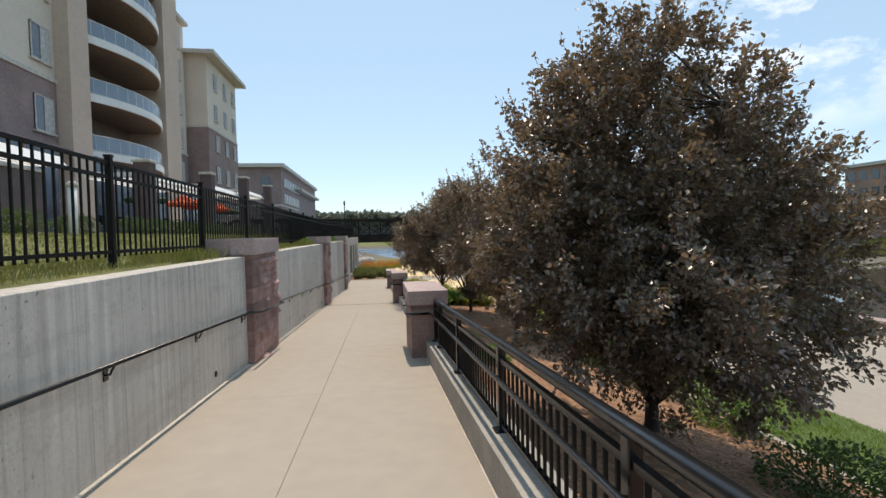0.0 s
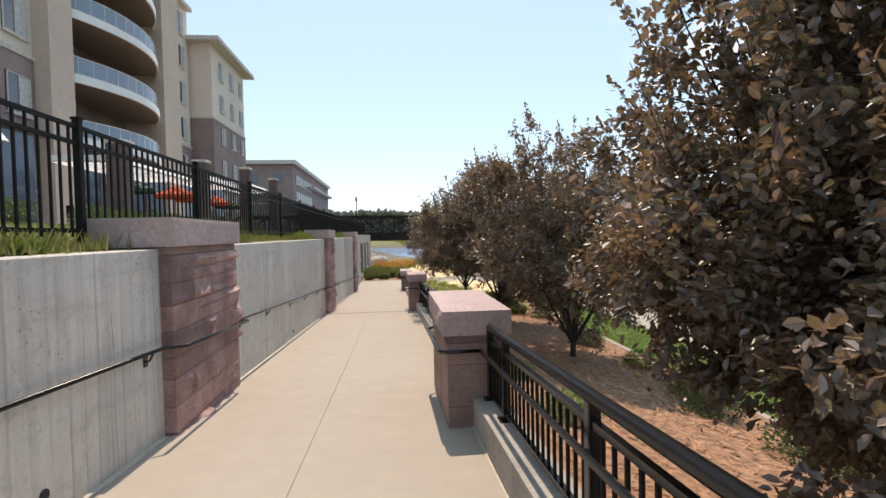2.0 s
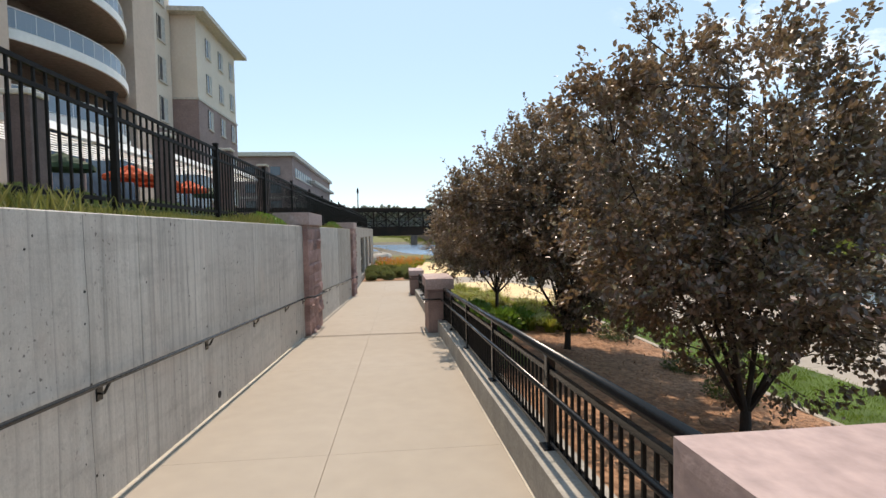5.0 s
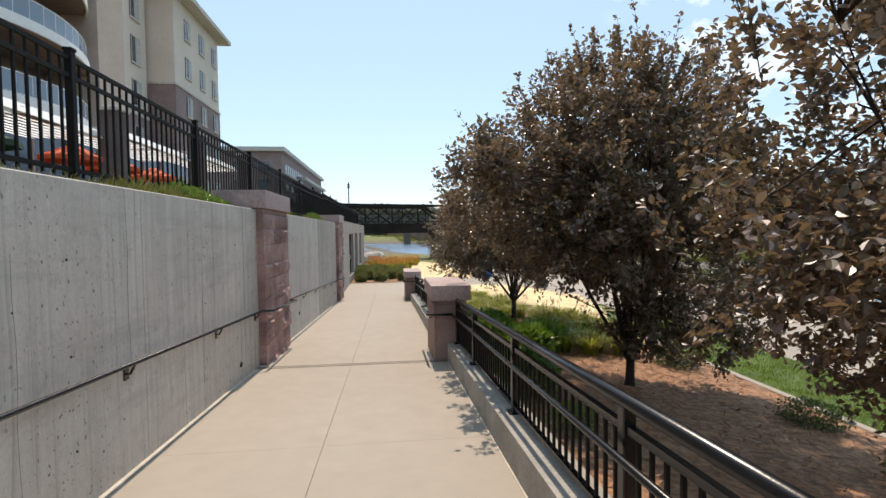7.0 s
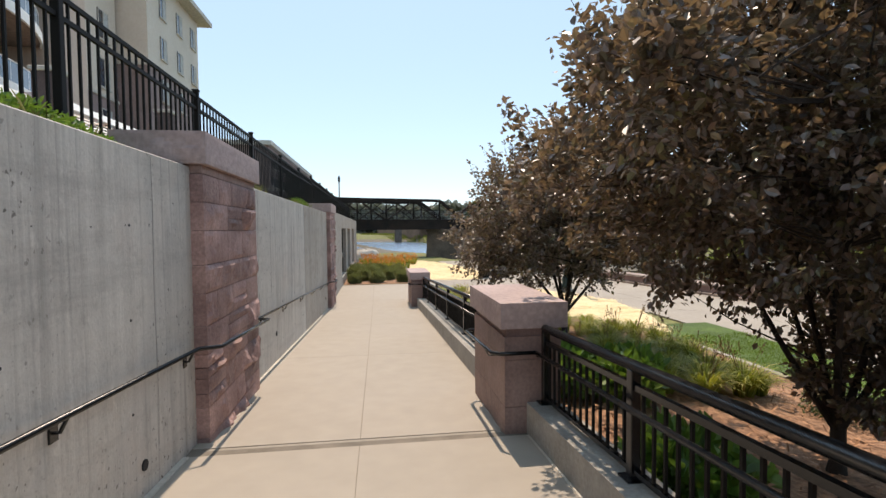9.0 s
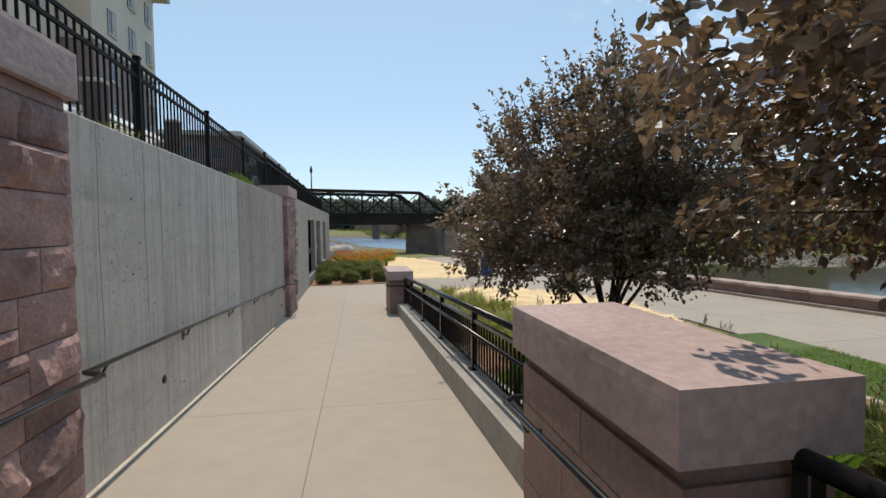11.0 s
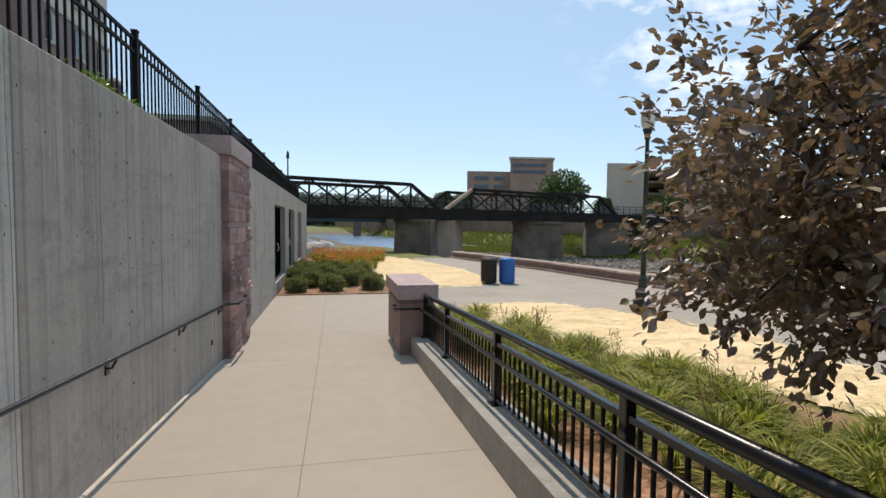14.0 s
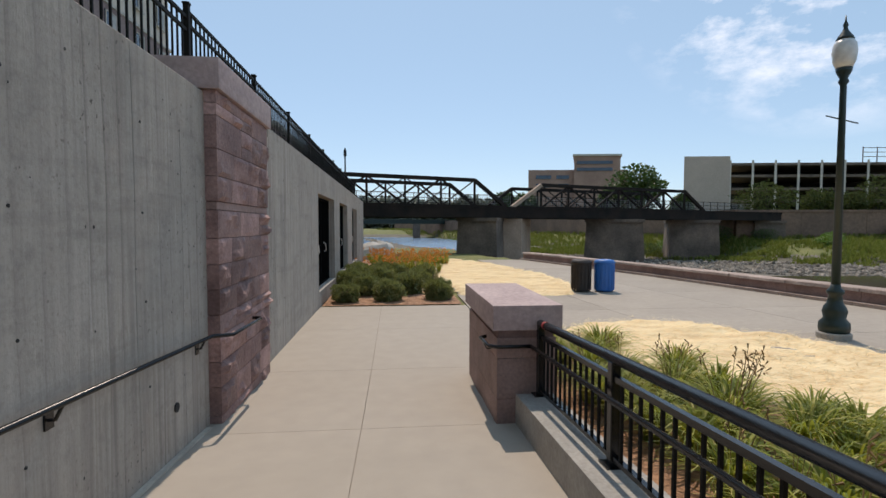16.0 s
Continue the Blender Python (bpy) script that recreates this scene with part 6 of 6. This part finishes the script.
while len(spots) < 7000:
    x = rk.uniform(14, 95)
    y = (opposite(x) if x > 39 else 82 + (39 - x) * 1.0) - rk.uniform(0.3, 17)
    patch = noise.noise(Vector((x * 0.16, y * 0.3, 4))) + 0.6 * noise.noise(Vector((x * 0.6, y * 0.9, 7)))
    if x - shore(y) > 3 and patch > rk.uniform(-0.55, 0.25):
        spots.append((x, y, ground_z(x, y) - 0.2 + min(0.2, 0.35 * max(0.0, patch + 0.2))))
for (xa, ya), (xb, yb) in zip(BANK[1:-1], BANK[2:]):
    for k in range(900):
        q, w_ = rk.random(), rk.uniform(0.5, 9)
        x, y = xa + (xb - xa) * q - w_, ya + (yb - ya) * q
        spots.append((x, y, ground_z(x, y)))
grass("bank_reeds", "tall green grass on the far river bank", spots, 0.55, 7, 6, SOFT_BLADE, 0.05)


def broad_tree(x, y, z, height, radius, seed, material, label, n=5200, leaf=0.55, low=0.25, name="broad_tree", group="trees across the river"):
    """A far broad-leaved tree: tapered trunk, limbs and a ragged crown of leaf sprays."""
    r = np.random.default_rng(seed)
    t = thing(name, label, "tree", group, at=(x, y, z))
    part("trunk", Mesh().tube([(0, 0, -0.5), (0.05, 0, height * 0.3), (0.1, 0.1, height * 0.75)], [height * 0.035, height * 0.024, height * 0.006], 7), BARK, t)
    for i in range(6):
        a = i * 1.05 + seed
        part("limb", Mesh().tube([(0.03, 0, height * (0.2 + 0.05 * i)), (radius * 0.4 * math.cos(a), radius * 0.4 * math.sin(a), height * (0.4 + 0.06 * i)), (radius * 0.75 * math.cos(a), radius * 0.75 * math.sin(a), height * (0.5 + 0.06 * i))], [0.09, 0.06, 0.02], 5), BARK, t)
    c = height * (low + (1 - low) * 0.5)
    p, u, q = crown_points(r, n, np.array([0, 0, c]), np.array([radius, radius, height * (1 - low) * 0.5]), 0.34, 0.4)
    v, f = leaves(p, u, leaf, 0.6, 0.0, 0.8)
    part("crown", flat("crown", v, f, material), None, t)
    return t


for i, (px, dep, hpx, wpx) in enumerate([(0.315, 80, 312, 88), (0.265, 86, 345, 40), (0.40, 95, 357, 30), (0.56, 84, 336, 90), (0.66, 86, 345, 60), (0.80, 84, 318, 110), (0.72, 88, 350, 60), (0.90, 84, 330, 100), (1.0, 88, 335, 110), (1.15, 90, 320, 140), (0.06, 110, 350, 40), (0.10, 130, 352, 40)]):
    p = far_dir(px, dep)
    top = pz(hpx, dep)
    if 0.5 < px < 0.95:
        broad_tree(p.x, p.y, 3.7, top - 3.7, wpx / 829 * dep / 2, 70 + i, OLIVE_TREE, "thin olive-green tree in front of the garage", 2000, 0.36, 0.1)
    else:
        broad_tree(p.x, p.y, 3.7, top - 3.7, wpx / 829 * dep / 2, 70 + i, GREEN_TREE, "leafy green tree behind the flood wall", 3600, 0.5, 0.12)
# far woods, in leaf colours already paled for haze
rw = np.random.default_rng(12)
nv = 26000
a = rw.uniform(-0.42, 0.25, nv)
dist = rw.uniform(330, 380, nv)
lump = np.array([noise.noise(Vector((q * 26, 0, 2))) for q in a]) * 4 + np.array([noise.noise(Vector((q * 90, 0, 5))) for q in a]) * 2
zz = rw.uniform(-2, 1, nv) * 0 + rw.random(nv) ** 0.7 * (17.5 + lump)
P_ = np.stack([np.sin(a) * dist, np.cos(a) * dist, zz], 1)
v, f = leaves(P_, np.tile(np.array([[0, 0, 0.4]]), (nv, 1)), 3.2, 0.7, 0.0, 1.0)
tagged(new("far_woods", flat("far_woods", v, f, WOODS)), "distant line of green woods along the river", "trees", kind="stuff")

for i, (x, q, s_) in enumerate([(33.0, 3.0, 1.5), (36.5, 2.6, 1.9), (41.0, 2.0, 1.3), (47.0, 3.5, 1.1), (56.0, 1.6, 1.7), (58.5, 1.8, 1.4), (61.5, 1.5, 1.8), (66.0, 2.0, 1.3), (29.0, 9.0, 1.6), (44.0, 6.5, 1.2)]):
    y = (opposite(x) if x > 39 else 82 + (39 - x)) - q
    shrub(x, y, ground_z(x, y) - 0.1, s_, s_ * 1.1, SHRUB if i % 3 else BRIGHT, "wild green bush on the far river bank", 2600, 0.13, 0.5, 200 + i, name="wild_bush", group="bushes on the far bank", key="wild%d" % (0 if i % 3 else 1))

# farther girder bridge downstream and a tall light pole
fbz = thing("girder_bridge", "distant green steel girder bridge", "bridge")
A_, B_ = far_dir(-0.40, 150), far_dir(0.10, 190)
part("girder", Mesh().bar((A_.x, A_.y, 3.6), (B_.x, B_.y, 3.6), 6, 1.5), GREEN_IRON, fbz)
for q in (0.25, 0.5, 0.75):
    c = A_.lerp(B_, q)
    part("pier", Mesh().box(c.x - 1.2, c.x + 1.2, c.y - 3, c.y + 3, -3, 2.8), PIER, fbz)
pol = thing("light_pole", "thin dark light pole beyond the bridge", "pole", at=(-4.7, 72.0, -0.1))
part("shaft", Mesh().tube([(0, 0, -1), (0, 0, 8.2)], [0.09, 0.06], 8), BLACK, pol)
part("head", Mesh().lathe(0, 0, [(0.06, 8.2), (0.14, 8.3), (0.12, 8.7), (0.03, 8.95)], 8), BLACK, pol)

# ---- terrace: brick posts, slatted canopies, parasols, tables ----
for y, hp in ((24.9, 4.0), (33.7, 4.5), (42.5, 5.25), (51.5, 5.45)):
    p = thing("brick_post", "brown brick terrace post with pale stone cap", "post", "brick posts along the terrace", at=(-11.0, y, 3.4))
    part("shaft", Mesh().box(-0.36, 0.36, -0.36, 0.36, -0.3, hp, 0.02), POST_BRICK, p)
    part("cap", Mesh().box(-0.42, 0.42, -0.42, 0.42, hp, hp + 0.16, 0.03), TRIM, p)
slat = Mesh().box(-0.065, 0.065, 0, 8.1, 0, 0.012).mesh("slat", CANOPY)
for y, zc in ((11.0, 6.45), (25.0, 6.75), (33.8, 7.1), (42.6, 7.55)):
    c = thing("slatted_canopy", "white slatted terrace canopy between brick posts", "canopy", "canopies over the terrace", at=(-11.4, y + 0.2, zc))
    fbm = Mesh()
    fbm.add([(0.14, 0, 0.05), (-0.12, 0, 0.40), (-0.15, 0, 0.38), (0.11, 0, 0.03), (0.14, 8.2, 0.05), (-0.12, 8.2, 0.40), (-0.15, 8.2, 0.38), (0.11, 8.2, 0.03)],
            [(0, 4, 5, 1), (1, 5, 6, 2), (2, 6, 7, 3), (3, 7, 4, 0), (0, 1, 2, 3), (7, 6, 5, 4)])
    part("front_fascia", fbm, WHITE, c)
    for yb in (0.0, 4.0, 8.05):
        part("cross_beam", Mesh().box(-2.5, 0, yb, yb + 0.12, 0.07, 0.28), WHITE, c)
    for k in range(8):
        o = new("slat", slat)
        o.location, o.parent = (-0.2 - 0.31 * k, 0, 0), c


def parasol(x, y, z, canvas, label):
    p = thing("parasol", label, "parasol", "parasols on the terrace", at=(x, y, z))
    part("pole", Mesh().tube([(0, 0, 0), (0, 0, 2.5)], 0.025, 6), BLACK, p)
    n = 8
    m = Mesh()
    m.add([(0, 0, 2.55)] + [(1.15 * math.cos(2 * math.pi * k / n), 1.15 * math.sin(2 * math.pi * k / n), 2.0) for k in range(n)] + [(1.15 * math.cos(2 * math.pi * k / n), 1.15 * math.sin(2 * math.pi * k / n), 1.82) for k in range(n)],
          [(0, 1 + k, 1 + (k + 1) % n) for k in range(n)] + [(1 + k, 1 + n + k, 1 + n + (k + 1) % n, 1 + (k + 1) % n) for k in range(n)])
    part("canopy", m, canvas, p)
    part("base", Mesh().lathe(0, 0, [(0.3, 0), (0.3, 0.06), (0.05, 0.1)], 10), BLACK, p)


for x, y, cv, lb in ((-12.4, 33.4, ORANGE, "orange-red canvas terrace parasol"), (-12.6, 36.6, ORANGE, "orange-red canvas terrace parasol"), (-13.0, 29.6, GREENCLOTH, "dark green canvas terrace parasol"), (-12.6, 40.5, ORANGE, "orange-red canvas terrace parasol"), (-13.0, 45.0, GREENCLOTH, "dark green canvas terrace parasol")):
    parasol(x, y, 4.03, cv, lb)


def table_set(x, y):
    t = thing("patio_table", "round black metal patio table on the terrace", "table", "patio tables", at=(x, y, 4.03))
    part("tabletop", Mesh().lathe(0, 0, [(0.5, 0.70), (0.5, 0.74), (0.02, 0.745)], 14), BLACK, t)
    for k in range(4):
        a = k * math.pi / 2
        part("leg", Mesh().tube([(0.4 * math.cos(a), 0.4 * math.sin(a), 0), (0.25 * math.cos(a), 0.25 * math.sin(a), 0.7)], 0.02, 5), BLACK, t)
    for k in range(3):
        a = k * 2.1 + x
        c = thing("patio_chair", "black metal patio chair beside a table", "chair", "patio chairs", at=(x + 0.95 * math.cos(a), y + 0.95 * math.sin(a), 4.03))
        c.rotation_euler.z = a
        part("seat", Mesh().box(-0.22, 0.22, -0.22, 0.22, 0.43, 0.46, 0.01), BLACK, c)
        part("backrest", Mesh().box(0.2, 0.24, -0.22, 0.22, 0.46, 0.92, 0.01), BLACK, c)
        for u_, w_ in ((-0.2, -0.2), (-0.2, 0.2), (0.2, -0.2), (0.2, 0.2)):
            part("leg", Mesh().tube([(u_, w_, 0), (u_, w_, 0.43)], 0.014, 5), BLACK, c)


for x, y in ((-12.5, 26.0), (-13.0, 30.0), (-12.4, 35.5), (-12.8, 39.5)):
    table_set(x, y)
for i, (x, y) in enumerate([(-9.6, 20.5), (-9.8, 22.6), (-9.5, 24.4), (-9.8, 27.0), (-9.6, 29.5), (-9.7, 31.6), (-9.5, 35.5), (-9.8, 39.0), (-9.6, 14.0), (-9.8, 17.0)]):
    shrub(x, y, 3.95, 0.7, 0.7, SHRUB, "clipped green shrub along the terrace edge", 3000, 0.06, 0.5, 120 + i, group="shrubs along the terrace", key="low0")
# paved terrace and glazed ground floor
solid("terrace_paving", Mesh().box(-19.6, -10.3, 2, 62, 3.2, 4.03), PROM_CONC, "pale concrete terrace paving", "paving", kind="structure")

# glazed ground floor behind the terrace: panes between white mullions
shop = thing("glazed_front", "blue-grey glazed ground floor behind the terrace", "glazing", kind="structure")
for i in range(16):
    y = 14.0 + 3.0 * i
    if 32.5 < y + 1.5 < 35.6 or 47 < y + 1.5 < 50.6:
        continue
    part("pane", Mesh().box(-18.95, -18.9, y + 0.08, y + 2.92, 3.6, 9.2), STOREGLASS, shop)
    part("mullion", Mesh().box(-19.0, -18.8, y - 0.08, y + 0.08, 3.5, 9.2), BRICK, shop)
part("head_beam", Mesh().box(-19.1, -18.6, 14, 33, 9.22, 9.42), BRICK, shop)
part("head_beam", Mesh().box(-19.1, -18.6, 35.4, 47, 9.22, 9.42), BRICK, shop)
tw = thing("terrace_screen", "brown brick screen wall at the terrace edge", "wall", at=(-11.6, 13.6, 3.9))
part("panel", Mesh().box(-0.2, 0.2, 0, 4.6, -0.1, 2.2, 0.02), POST_BRICK, tw)
part("cap", Mesh().box(-0.26, 0.26, -0.06, 4.66, 2.2, 2.32, 0.02), TRIM, tw)
# white bollard light on the lawn
bo = thing("bollard_light", "white cylindrical bollard light on the grass bank", "bollard", at=(-9.0, 15.6, 3.88))
part("body", Mesh().lathe(0, 0, [(0.12, -0.1), (0.12, 1.45)], 14), WHITE, bo, smooth=True)
part("cap", Mesh().lathe(0, 0, [(0.12, 1.45), (0.16, 1.48), (0.16, 1.56), (0.08, 1.63), (0.01, 1.65)], 14), TRIM, bo, smooth=True)
for i, (y, rad, hh) in enumerate(((19.1, 0.2, 0.26), (19.5, 0.22, 0.26), (19.9, 0.2, 0.22), (20.3, 0.18, 0.18), (20.7, 0.15, 0.14), (7.5, 0.16, 0.13), (12.2, 0.2, 0.16), (30.2, 0.24, 0.3), (30.8, 0.26, 0.26), (1.0, 0.2, 0.2))):
    shrub(-2.82, y, 3.36, rad, hh, BRIGHT, "bright green weeds growing on top of the wall", 900, 0.05, 0.4, 300 + i, name="weed_clump", group="weeds along the wall top")

# pale boulder and quartzite end post beside the wall's end
bd = thing("boulder", "large pale boulder beside the end of the wall", "rock", at=(-1.6, 60.6, -0.1))
rock = Mesh()
for i in range(7):
    for j in range(14):
        a, q = 2 * math.pi * j / 14, i / 6
        rr = math.cos(q * math.pi / 2) ** 0.7 * (1 + 0.35 * noise.noise(Vector((1.3 * math.cos(a), 1.3 * math.sin(a), q * 2))))
        rock.v.append((1.5 * rr * math.cos(a), 1.2 * rr * math.sin(a), -0.1 + 1.25 * math.sin(q * math.pi / 2) * (1 + 0.2 * noise.noise(Vector((math.cos(a) * 2, math.sin(a) * 2, 4))))))
for i in range(6):
    for j in range(14):
        rock.f.append((i * 14 + j, i * 14 + (j + 1) % 14, i * 14 + 14 + (j + 1) % 14, i * 14 + 14 + j))
part("stone", rock, BOULDER, bd)
